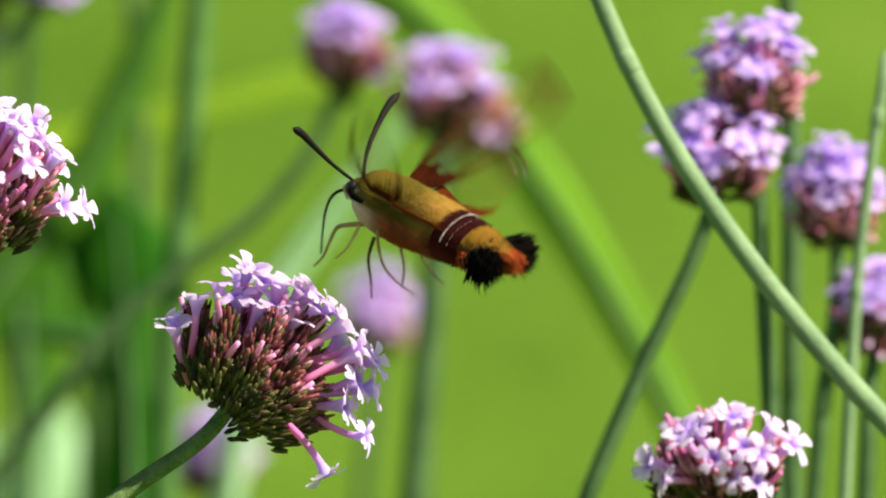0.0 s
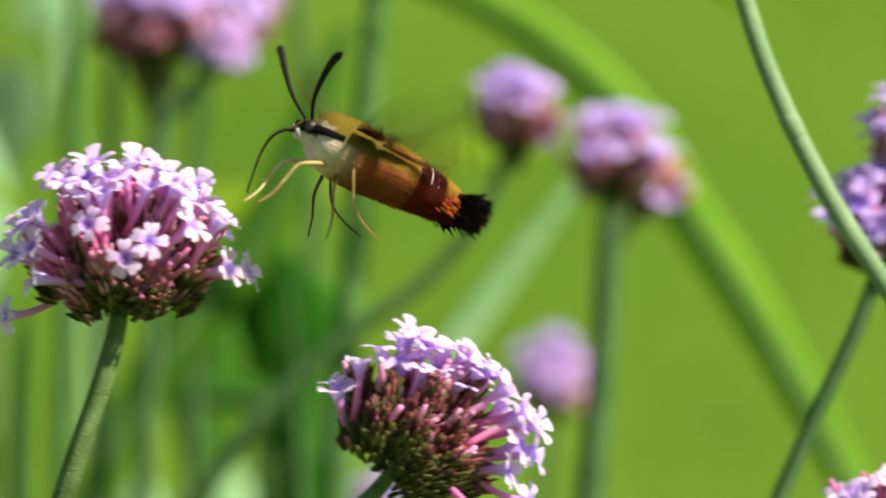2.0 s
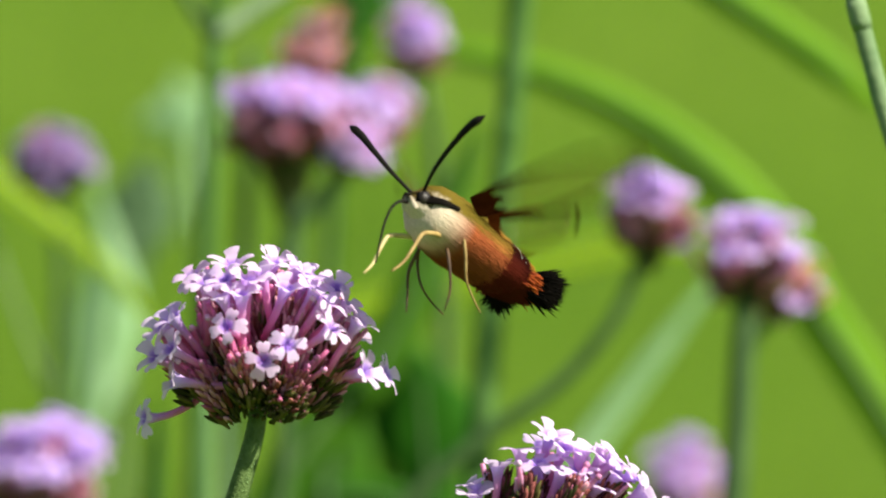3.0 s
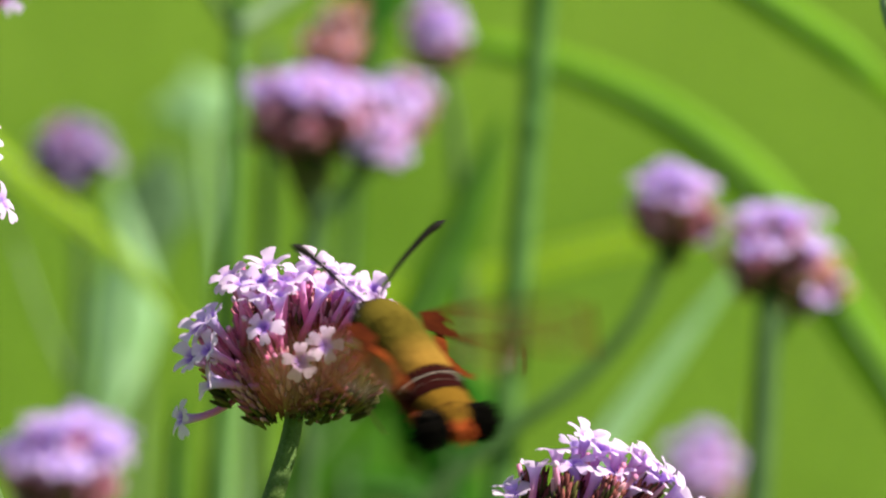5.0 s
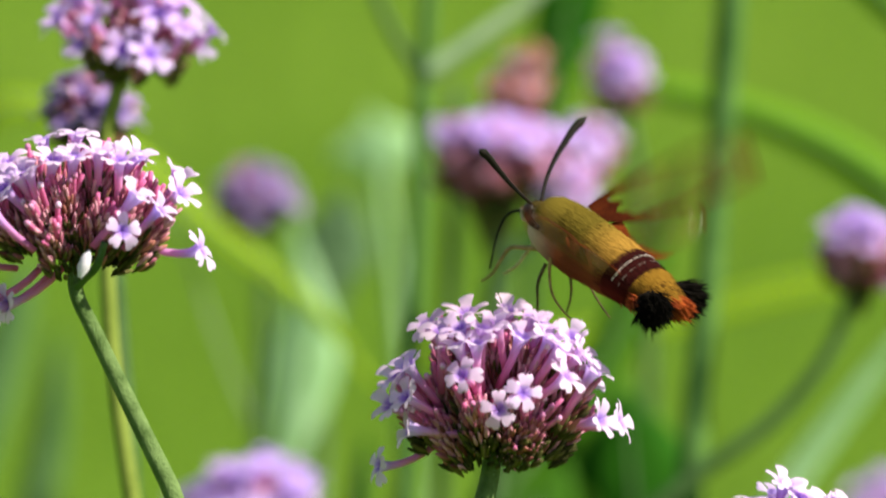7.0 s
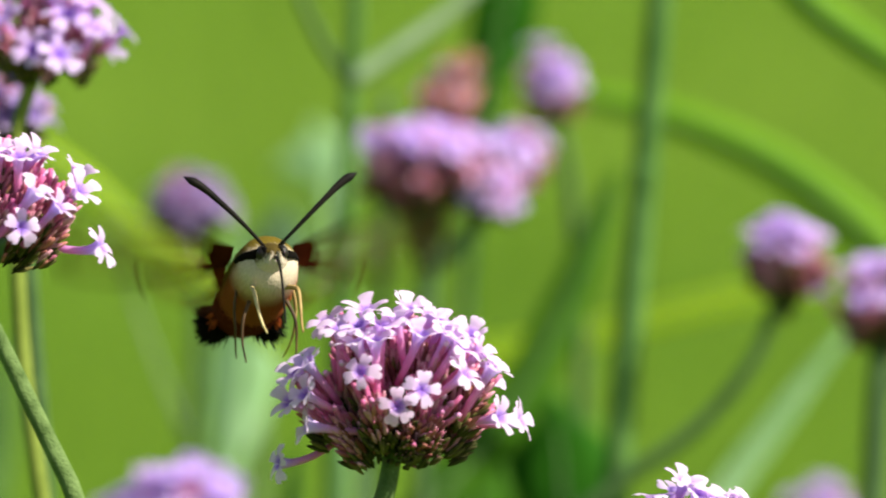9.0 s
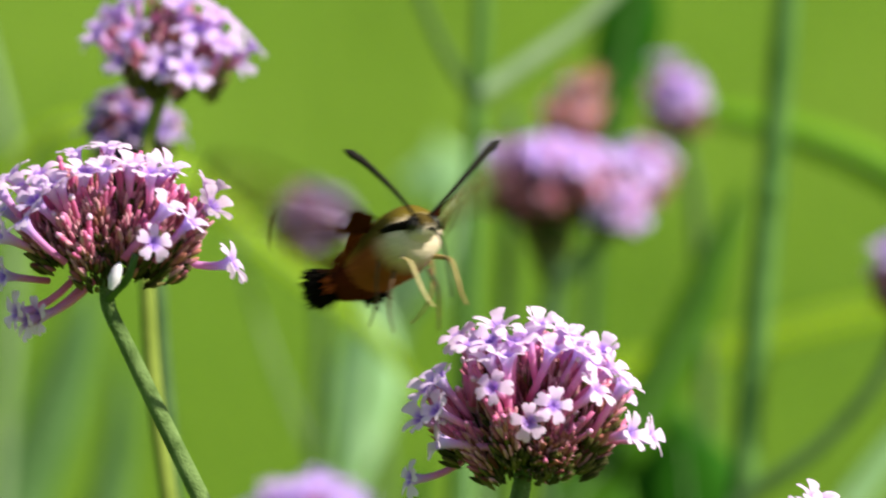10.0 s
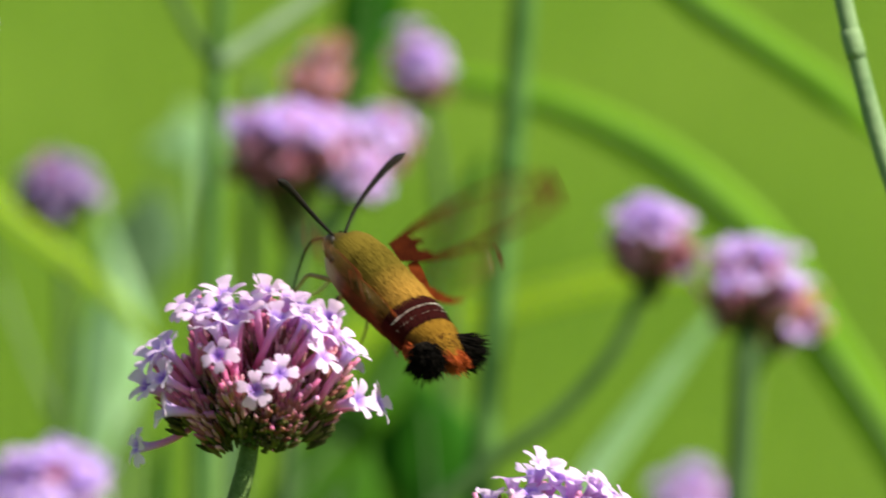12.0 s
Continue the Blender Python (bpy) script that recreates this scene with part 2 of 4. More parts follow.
def meadow_grass():
    """Short grass blades over the lawn in front of and behind the flowers."""
    rnd = random.Random(3)
    verts, faces = [], []
    for _ in range(7000):
        y = rnd.uniform(1.6, 13.0)
        x = rnd.gauss(0, 0.25 + 0.05 * y)
        h, a, b = rnd.uniform(0.03, 0.085), rnd.uniform(0, 6.283), rnd.uniform(0.1, 0.6)
        w = 0.0016
        cx, sx = math.cos(a), math.sin(a)
        z = 0.03 * noise.noise((x * 0.3, (y - 8) * 0.3, 0)) - 0.004
        i = len(verts)
        verts += [(x - sx * w, y + cx * w, z), (x + sx * w, y - cx * w, z), (x + cx * h * b * 0.35 + sx * w * 0.7, y + sx * h * b * 0.35 - cx * w * 0.7, z + h * 0.6),
                  (x + cx * h * b, y + sx * h * b, z + h), (x + cx * h * b * 0.35 - sx * w * 0.7, y + sx * h * b * 0.35 + cx * w * 0.7, z + h * 0.6)]
        faces.append((i, i + 1, i + 2, i + 3, i + 4))
    me = bpy.data.meshes.new("meadow_grass")
    me.from_pydata(verts, [], faces)
    me.materials.append(GRASS)
    tagged(new("meadow_grass", me), "short green grass blades growing on the lawn", "grass", kind="stuff")


meadow_grass()


# ---- verbena ----
def floret_mesh(open_angle, length, seed, petal=None, bow=0.0):
    """One small trumpet flower: five notched lobes, a funnel and a long tube. Its face looks along +z, its tube runs down to -z.
    bow: how far the foot of the tube swings aside, as a share of its length."""
    rnd = random.Random(seed)
    bm = bmesh.new()
    mouth = 0.00128
    for k in range(5):
        a0 = 2 * math.pi * k / 5 + rnd.uniform(-0.12, 0.12)
        lift = open_angle + rnd.uniform(-0.28, 0.28)
        size = rnd.uniform(0.88, 1.1)
        twist = rnd.uniform(-0.35, 0.35)
        wide = rnd.uniform(0.88, 1.1)
        rows = []
        for r, w in ((0.05, 0.10), (1.2, 0.70), (1.6, 0.74), (2.1, 0.94), (2.6, 1.02), (2.9, 0.90), (3.1, 0.54)):
            row = []
            for s in (-1, -0.5, 0, 0.5, 1):
                out = max(0.0, r * size - 1.2)
                if r == 3.1:
                    out -= 0.30 if s == 0 else 0.0
                side = s * w * wide
                x = min(r, 1.2) + out * math.cos(lift * (1 - 0.12 * out))
                z = out * math.sin(lift) - 0.17 * out * out - 0.10 * abs(s) * out + twist * side * min(1, out) - (0.7 if r < 0.5 else 0.0)
                row.append(bm.verts.new((math.cos(a0) * x * 0.001 - math.sin(a0) * side * 0.001, math.sin(a0) * x * 0.001 + math.cos(a0) * side * 0.001, z * 0.001)))
            rows.append(row)
        for p, q in zip(rows, rows[1:]):
            for j in range(4):
                bm.faces.new((p[j], p[j + 1], q[j + 1], q[j])).material_index = 0
    swing = (rnd.uniform(-0.15, 0.15) * length, -bow * length)
    pts = [Vector((swing[0] * h * h, swing[1] * h * h, -length * h)) for h in (0, 0.07, 0.15, 0.25, 0.38, 0.55, 0.75, 1.0)]
    tube(bm, pts, lambda t: 0.00058 + (mouth - 0.00058) * max(0.0, 1 - 1.9 * t) ** 1.6 - 0.00008 * t, 9, 1, cap=False)
    return mesh_of("floret", bm, [petal or PETAL, PETAL_SHADED if petal is PETAL_SHADED else TUBE_BLEND])


FLORETS = [floret_mesh(a, 0.0086, i) for i, a in enumerate((0.62, 0.80, 0.98, 0.45, 0.70, 0.88))]
FLORETS_SHORT = [floret_mesh(a, 0.0052, 80 + i, PETAL_VIOLET) for i, a in enumerate((0.35, 0.55, 0.75, 0.2))]
FLORETS_FLAT = [floret_mesh(a, 0.0085, 40 + i) for i, a in enumerate((0.05, 0.16, 0.1))]
# florets in the petal colour darkened to stand for shade
FLORETS_SHADED = [floret_mesh(a, 0.0052, 60 + i, PETAL_SHADED) for i, a in enumerate((0.3, 0.6))]


def verbena(label, centre, half_w, half_h, stem, florets=(), loose=0, axis=(0, 0, 1), depth_ratio=0.9, seed=1, spikes=15, dense=160, stem_r=0.00115,
            stem_mat=None, group="verbena flowers", sag=-0.12, hairy=False, size=1.0, warm=False, pink=0.35, seat=0.8, top=0.15, rods=4, dull=False,
            green=0.35, under=0.3, hug=0.78, push=1.0, open_size=1.08, cone=0.0, calyx=None):
    """A purple-top flower: a stem from the ground that forks into short spikes of dark calyces, with open trumpet florets standing out of them.
    centre: the middle of the dome. florets: places on its near side, across and down from the centre in UNITs; loose: further florets at chance places."""
    rnd = random.Random(seed)
    axis = Vector(axis).normalized()
    turn = Vector((0, 0, 1)).rotation_difference(axis).to_matrix()
    hub = centre + turn @ Vector((0, 0, -seat * half_h))
    path = smooth_path([hub] + [Vector(p) for p in stem[1:]], 7)
    root = new("verbena_flower")
    root.location = path[-1]
    tagged(root, label, "flower", group)
    off = path[-1]
    bm = bmesh.new()
    for ring in tube(bm, [p - off for p in path], lambda t: stem_r * (0.9 + 0.5 * t), 12):
        mid = sum((v.co for v in ring), Vector()) / 12
        for k in range(0, 12, 3):
            ring[k].co += (ring[k].co - mid) * 0.16
    if hairy:
        for i in range(2600):
            t = rnd.random() ** 1.6
            k = min(int(t * 0.4 * (len(path) - 1)), len(path) - 2)
            p = path[k].lerp(path[k + 1], rnd.random()) - off
            d = Vector((rnd.gauss(0, 1), rnd.gauss(0, 1), rnd.gauss(0, 0.3))).normalized()
            a = p + d * stem_r * 0.85
            s = d.cross(Vector((0, 0, 1))).normalized() * 0.00005
            bm.faces.new([bm.verts.new(q) for q in (a + s, a - s, a + d * rnd.uniform(0.0003, 0.0009))]).material_index = 1
    part("stem", bm, [stem_mat or STEM, LEAF_PALE], root)
    C, H = centre - off, hub - off
    wide, deep, tall = half_w, half_w * depth_ratio, half_h * (1 + seat)

    def reach_of(d):
        """How far the dome's outline lies from the hub along d."""
        return 1 / math.sqrt((d.x / wide) ** 2 + (d.y / deep) ** 2 + (d.z / tall) ** 2)

    def around(d, a):
        s = d.orthogonal().normalized()
        return s * math.cos(a) + d.cross(s) * math.sin(a)

    # spikes of calyces
    bm = bmesh.new()
    for i in range(spikes):
        z = 1 - (1 - sag) * (i + 0.5) / spikes
        a = i * 2.399963 + seed + rnd.uniform(-0.2, 0.2)
        s = math.sqrt(max(0, 1 - z * z))
        d = Vector((s * math.cos(a), s * math.sin(a), z))
        f = reach_of(d)
        tip = d * f * hug * (1.0 if florets else 0.9) * rnd.uniform(0.9, 1.1) * (0.86 if z < 0.25 else 1.0)
        ax = (d * 0.7 + Vector((0, 0, 0.65 if z > 0.1 else 0.25))).normalized()
        ln = min(0.55 * f, 0.0085 * size) * rnd.uniform(0.85, 1.15)
        tube(bm, [H + turn @ q for q in smooth_path([Vector((0, 0, 0)), d * f * 0.22, tip - ax * ln * 0.5], 3)], 0.00045, 5, 1)
        fat = 0.0027 * size * rnd.uniform(0.85, 1.15)
        for j in range(dense):
            h = (j + 0.5) / dense
            out = around(ax, j * 2.399963 + rnd.uniform(-0.3, 0.3))
            p = tip - ax * ln * (1 - h) + out * fat * (1 - 0.6 * h) * rnd.uniform(0.6, 1.05)
            way = (ax + out * rnd.uniform(0.15, 0.65) * (1.15 - 0.6 * h)).normalized()
            low = rnd.random() < (green + (0.75 if z < under else 0.35) - h) * 1.6 if z < 0.75 else rnd.random() < 0.12
            slot = 1 if low else 3 if rnd.random() < pink * (0.3 + h) * (0.25 if z < under else 1.0) else 0
            spindle(bm, H + turn @ p, turn @ way, rnd.uniform(0.0022, 0.0038) * size, rnd.uniform(0.00030, 0.00050) * size * (1.0 if florets else 1.35), 5, slot, 0.35)
        for j in range(90 if hairy else 0):
            # fine hairs on the calyces
            out = around(ax, rnd.uniform(0, 6.283))
            h = rnd.random()
            p = tip - ax * ln * (1 - h) + (out + ax * 0.4) * fat * (1.25 - 0.6 * h)
            side = out.cross(ax) * 0.00004
            bm.faces.new([bm.verts.new(H + turn @ q) for q in (p + side, p - side, p + (out + ax * rnd.uniform(0.2, 1.4)).normalized() * rnd.uniform(0.0006, 0.0013))]).material_index = 3
        for j in range(rods if z > under or warm else 1):
            # closed tubes and buds at the tip
            out = around(ax, rnd.uniform(0, 6.283))
            p = tip + out * fat * rnd.uniform(0.1, 0.7) - ax * 0.001
            way = (ax + out * rnd.uniform(0.1, 0.6)).normalized()
            rod = rnd.uniform(0.003, 0.0062) * size * (1.0 if z > 0.15 else 0.7)
            spindle(bm, H + turn @ p, turn @ way, rod, rnd.uniform(0.00045, 0.0006) * size, 6, 2 if warm else 4, 0.7)
            if warm or rnd.random() < 0.4:
                spindle(bm, H + turn @ (p + way * rod * 0.9), turn @ way, 0.0011 * size, 0.0006 * size, 6, 2, 0.5)
    # green bracts under the dome
    for i in range(12):
        a = i * 2.4
        d = Vector((math.cos(a), math.sin(a), rnd.uniform(-0.5, -0.05))).normalized()
        spindle(bm, H + turn @ (d * wide * rnd.uniform(0.05, 0.35)), turn @ d, rnd.uniform(0.0025, 0.0045) * size, 0.0007 * size, 5, 1, 0.1)
    for i in range(int(50 * min(1.0, cone * 100))):
        # green shoots that gather into the stem
        t, a = rnd.random(), rnd.uniform(0, 6.283)
        d = Vector((math.cos(a), math.sin(a), 0))
        spindle(bm, H + turn @ (d * cone * 0.42 * (1 - t) - Vector((0, 0, cone * (0.1 + t)))), turn @ (d * 0.35 + Vector((0, 0, 1))).normalized(), rnd.uniform(0.004, 0.007), 0.0010, 5, 1, 0.3)
    rings = []
    for e in (-0.1, 0.25, 0.6, 1.0, 1.35):
        ring = []
        for k in range(12):
            a = 2 * math.pi * k / 12
            d = Vector((math.cos(e) * math.cos(a), math.cos(e) * math.sin(a), math.sin(e)))
            ring.append(bm.verts.new(H + turn @ (d * reach_of(d) * (0.40 + 0.1 * math.sin(e)))))
        rings.append(ring)
    rings.insert(0, [bm.verts.new(H + turn @ Vector((math.cos(2 * math.pi * k / 12), math.sin(2 * math.pi * k / 12), 0)) * stem_r) for k in range(12)])
    for i, (p, q) in enumerate(zip(rings, rings[1:])):
        for k in range(12):
            bm.faces.new((p[k], p[(k + 1) % 12], q[(k + 1) % 12], q[k])).material_index = 1 if i < 2 or pink < 0.2 else 3
    bm.faces.new(rings[-1]).material_index = 3
    part("flower_head", bm, [calyx or CALYX, CALYX_GREEN, BUD_SALMON if warm else BUD, CALYX_PINK, TUBE], root, "maroon calyces and buds in a dome", True)

    def bloom(mesh, at, face, scale, side=None):
        m = axes_along(face, rnd.uniform(0, 6.28))
        if side is not None:
            m = Matrix((side.cross(face), side, face)).transposed().to_4x4()
        ob = new("floret", mesh)
        ob.parent = root
        ob.matrix_local = Matrix.Translation(at) @ m @ Matrix.Scale(scale, 4)

    for u, v in florets:
        x, z = u * UNIT, -v * UNIT
        k = (x / (half_w * 1.06)) ** 2 + (z / (half_h * 1.1)) ** 2
        p = Vector((x, 0, 0)) + UPW * z - FWD * (half_w * depth_ratio * push * math.sqrt(max(0.0, 1 - k)))
        ray = p.normalized()
        rim = math.sqrt((x / half_w) ** 2 + (z / half_h) ** 2)
        scale = rnd.uniform(1.06, 1.30)
        if rim > 1.12:
            # hangs out on a bowed tube
            face = (ray * 0.62 + Vector((0, 0, 0.42 if p.z > -1.2 * half_h else -0.1)) - FWD * 0.15).normalized()
            aside = ray - face * face.dot(ray)
            bloom(floret_mesh(rnd.uniform(0.2, 0.5), max(0.0085, 0.95 * p.length * (1 - 0.72 / rim) / scale), rnd.randrange(999), bow=0.62), C + p, face, scale, side=aside.normalized())
        elif ray.dot(FWD) < -0.84 and p.z < half_h * 0.45 and push > 0.6:
            bloom(rnd.choice(FLORETS_FLAT), C + p, (ray + UPW * 0.12 + RIGHT * rnd.uniform(-0.12, 0.12)).normalized(), scale * 0.92)
        else:
            d = (Vector((p.x, p.y * 0.28, p.z)) + axis * (half_h * (0.9 if p.z > half_h * 0.15 else 0.7))).normalized()
            face = (d - FWD * rnd.uniform(-0.15, 0.5) + RIGHT * rnd.uniform(-0.32, 0.32)).normalized()
            bloom(rnd.choice(FLORETS), C + p, face, scale)
    for i in range(loose):
        z = 1 - (1 - top) * (i + 0.5) / loose
        s = math.sqrt(max(0, 1 - z * z))
        d = (Vector((s * math.cos(i * 2.399963), s * math.sin(i * 2.399963), z)) + Vector((rnd.gauss(0, 0.13), rnd.gauss(0, 0.13), rnd.gauss(0.0, 0.1)))).normalized()
        p = d * reach_of(d) * (rnd.uniform(0.86, 1.08) if florets else rnd.triangular(0.80, 1.28, 1.0))
        if florets and (turn @ p).y < deep * 0.1:
            p.y = abs(p.y)
        face = (turn @ (d + Vector((rnd.gauss(0, 0.2), rnd.gauss(0, 0.2), 0.55)))).normalized()
        bloom(rnd.choice(FLORETS if florets else FLORETS_SHADED if dull else FLORETS_SHORT), H + turn @ p, face, rnd.uniform(0.92, 1.1) * (1.08 if florets else open_size))
    return root


def verbena_at(label, u, v, d, w, h, stem, foot, **kw):
    s = d / FOCUS * UNIT
    pts = [spot(a, b, d) for a, b in stem]
    last = pts[-1]
    pts.append(Vector((last.x + foot[0], last.y + foot[1], 0.0)))
    pts.insert(-1, pts[-2].lerp(pts[-1], 0.45) + Vector((foot[0] * 0.15, 0, 0)))
    return verbena(label, spot(u, v, d), w * s, h * s, pts, **kw)


A_FLORETS = [(-124, -118), (-52, -141), (-65, -113), (25, -146), (-21, -113), (45, -98), (86, -118), (133, -98), (117, -75), (-70, -82), (-62, -28), (48, 5),
             (4, 33), (-157, -46), (-178, -30), (-162, 10), (-190, 22), (-157, 66), (-209, 133), (127, -26), (173, -36), (189, 51), (225, 56), (155, -66), (-98, -108),
             (62, -132), (3, -128), (98, -92), (-35, -86)]
B_FLORETS = [(-160, -58), (-120, -105), (-80, -135), (-25, -163), (30, -135), (65, -120), (57, -73), (95, -90), (120, -90), (175, -20), (200, 5), (167, 40),
             (193, 55), (183, 140), (110, 210), (145, 85), (0, -140), (-5, -95), (-50, -112), (90, -118), (140, -60), (25, -100), (160, -5)]
C_FLORETS = [(-62, -146), (-1, -156), (41, -123), (109, -118), (182, -85), (187, -50), (109, -45), (84, 20), (222, 50), (-39, -110), (-84, -90), (-122, -108),
             (-155, -85), (-150, -20), (-190, 5), (-195, -75), (-150, 156), (-168, 140), (-128, 148), (-190, 75), (-4, -115), (76, -110), (-105, -80),
             (-175, -105), (-130, -60), (150, -20)]

D_FLORETS = [(-134, 19), (-54, -46), (-75, -28), (16, -66), (36, -11), (71, 4), (91, -41), (131, -16), (16, 44), (66, 54), (-109, 49), (-20, 10)]

verbena_at("lilac verbena flower head, fully open, on an upright hairy stem", -1, -39, 2.0, 200, 140,
           [(-4, 82), (-12, 120), (-40, 220), (-85, 350), (-150, 560)], (-0.02, 0.02), florets=A_FLORETS, loose=7, seed=11, spikes=22, hairy=True, pink=0.75, rods=7, sag=0.06, seat=0.58, under=0.15, stem_r=0.0014, stem_mat=STEM_HAIRY)
# its calyces take the darkened colour that stands for their shade
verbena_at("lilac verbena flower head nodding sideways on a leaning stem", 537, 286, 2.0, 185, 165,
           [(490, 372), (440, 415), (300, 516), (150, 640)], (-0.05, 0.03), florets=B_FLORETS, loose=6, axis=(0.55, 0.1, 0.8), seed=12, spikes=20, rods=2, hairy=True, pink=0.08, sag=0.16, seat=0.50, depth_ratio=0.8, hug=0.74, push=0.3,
           green=0.75, stem_mat=STEM_HAIRY, calyx=CALYX_SHADED)
C_HEAD = verbena_at("broad lilac verbena flower head on a forked slanting stem", -740, -340, 2.0, 205, 135,
           [(-752, -262), (-742, -214), (-714, -152), (-684, -90), (-621, 40), (-577, 130)], (0.05, 0.02), florets=C_FLORETS, loose=7, seed=13, spikes=22, hairy=True, pink=0.75, rods=7, under=0.14, green=0.25, sag=0.14, seat=0.26, stem_mat=STEM_HAIRY)


def fork():
    """A side shoot with a pale bract under the broad head."""
    off = C_HEAD.location
    bm = bmesh.new()
    tube(bm, smooth_path([spot(-743, -222) - off, spot(-726, -240, 1.994) - off, spot(-706, -264, 1.988) - off, spot(-694, -302, 1.986) - off], 4), lambda t: 0.0008 - 0.0002 * t, 7)
    part("side_shoot", bm, STEM, C_HEAD)
    bm = bmesh.new()
    spindle(bm, spot(-738, -240, 1.986) - off, (RIGHT * 0.35 + UPW).normalized(), 0.0046, 0.0011, 8, 0, 0.15)
    part("bract", bm, BRACT, C_HEAD, "pale whitish bract")


fork()

# flowers behind, out of focus
verbena_at("lilac verbena flower with large pale florets", -628, -678, 2.13, 138, 92, [(-655, -590), (-665, -500), (-668, -300), (-658, -100), (-618, 200)], (0.02, 0.02),
           loose=24, seed=21, spikes=10, pink=0.7, stem_mat=STEM_OLIVE, dense=40, top=0.1, sag=-0.1, rods=2, green=0.25, open_size=1.35, seat=0.6)
verbena_at("small dull violet verbena flower", -690, -545, 2.18, 80, 56, [(-665, -500), (-655, -430), (-645, -250), (-610, 200)], (0.02, 0.03), loose=23, seed=22, spikes=10, dense=34, dull=True, green=0.6, pink=0.3, sag=-0.4, rods=2)
verbena_at("wide lilac verbena flower head above pink buds", 56, -453, 2.40, 166, 42, [(80, -370), (70, -250), (60, 0), (40, 300)], (0.0, 0.03), loose=70, seed=23, spikes=22, dense=46,
           pink=0.7, seat=0.95, size=1.1, green=0.25, sag=-0.4, under=-0.05, rods=2, cone=0.017, top=0.50)
verbena_at("lilac side cluster of a verbena flower", 216, -455, 2.42, 52, 40, [(215, -380), (130, -300), (70, -245), (60, 0), (40, 300)], (0.0, 0.04), loose=19, seed=24, spikes=9, dense=30, pink=0.7, green=0.25, sag=-0.4, under=-0.05, rods=2, top=0.50)
verbena_at("small bright lilac cluster under a larger one", 180, -394, 2.36, 40, 32, [(170, -340), (100, -280), (70, -240), (60, 0), (40, 300)], (0.0, 0.03), loose=19, seed=39, spikes=8, dense=30, pink=0.7, top=0.0, sag=-0.4, under=-0.05, rods=2)
verbena_at("pink tall verbena bud cone tipped with lilac", 98, -598, 2.45, 30, 95, [(105, -520), (100, -400), (72, -250), (60, 0), (40, 300)], (0.0, 0.05), loose=5, seed=25, spikes=12, dense=44,
           pink=0.9, green=0.1, warm=True, top=0.86, rods=7, hug=0.85)
verbena_at("soft pink verbena bud cluster on a stem", 284, -594, 2.47, 38, 62, [(284, -520), (305, -460), (330, -200), (330, 300)], (0.02, 0.05), loose=24, seed=26, spikes=11, dense=36, pink=0.7, green=0.25, rods=2, sag=-0.4, under=-0.05, top=0.60)
# this head's shade is put into its petal tint, not cast
verbena_at("dull violet verbena flower with shade painted into its petals", -360, -372, 2.50, 64, 46, [(-350, -320), (-345, -200), (-350, 0), (-360, 300)], (0.0, 0.05), loose=28, seed=27, spikes=12, dense=36, dull=True, pink=0.25, green=0.4, sag=-0.4, rods=2)
verbena_at("lilac verbena flower on a low stem", -380, 175, 2.36, 128, 78, [(-375, 240), (-370, 330), (-370, 480)], (0.0, 0.04), loose=59, seed=28, spikes=17, dense=40, pink=0.7, green=0.25, sag=-0.4, under=-0.05, rods=2, top=0.55)
verbena_at("lilac verbena flower over pink buds on a bowed stem", 696, -278, 2.35, 80, 52, [(710, -220), (640, -90), (540, 30), (400, 130), (250, 260)], (-0.05, 0.04), loose=26, seed=29, spikes=13, dense=40,
           pink=0.7, green=0.25, sag=-0.4, under=-0.05, rods=2, cone=0.008, top=0.74)
verbena_at("pale loose verbena flower on an upright stem", 870, -205, 2.35, 102, 64, [(870, -140), (862, -60), (850, 150), (820, 450)], (-0.02, 0.03), loose=22, seed=30, spikes=11, dense=38, pink=0.7, green=0.25,
           stem_r=0.0020, sag=-0.4, under=-0.05, rods=2, cone=0.008, top=0.50)
verbena_at("small pink verbena bud cluster", 950, -140, 2.37, 46, 44, [(940, -115), (890, -60), (860, 100), (835, 450)], (-0.02, 0.05), loose=3, seed=31, spikes=5, dense=36, pink=0.9, warm=True, green=0.0, rods=7)
verbena_at("lilac verbena flower, bright on its sunny side", 1412, -228, 2.13, 90, 80, [(1410, -160), (1418, -60), (1425, 100), (1440, 400)], (0.02, 0.03), loose=31, seed=32, spikes=13, dense=42, pink=0.7, green=0.25, sag=-0.4, under=-0.05, rods=2, top=0.70)
verbena_at("loose lilac verbena flower beside a pale stalk", 1350, -98, 2.13, 108, 88, [(1335, 10), (1320, 70), (1225, 280), (1120, 520)], (-0.04, 0.03), loose=42, seed=33, spikes=12, dense=40, pink=0.7, green=0.25, sag=-0.4, under=-0.05, rods=2, top=0.40)
verbena_at("round violet verbena flower", 1558, -15, 2.16, 82, 78, [(1545, 60), (1560, 160), (1530, 400)], (0.0, 0.03), loose=42, seed=34, spikes=13, dense=40, pink=0.7, green=0.25, sag=-0.4, under=-0.05, rods=2, top=0.60)
verbena_at("lilac verbena flower low among stems", 1635, 190, 2.16, 78, 68, [(1615, 240), (1620, 320), (1610, 500)], (0.0, 0.03), loose=39, seed=35, spikes=12, dense=40, pink=0.7, green=0.25, sag=-0.4, under=-0.05, rods=2, top=0.60)
verbena_at("wide lilac verbena flower with white-edged florets", 1345, 455, 2.05, 150, 85, [(1360, 540), (1370, 620)], (0.0, 0.03), florets=D_FLORETS, loose=5, seed=36, spikes=16, dense=80, pink=0.6, green=0.3, hug=0.72)
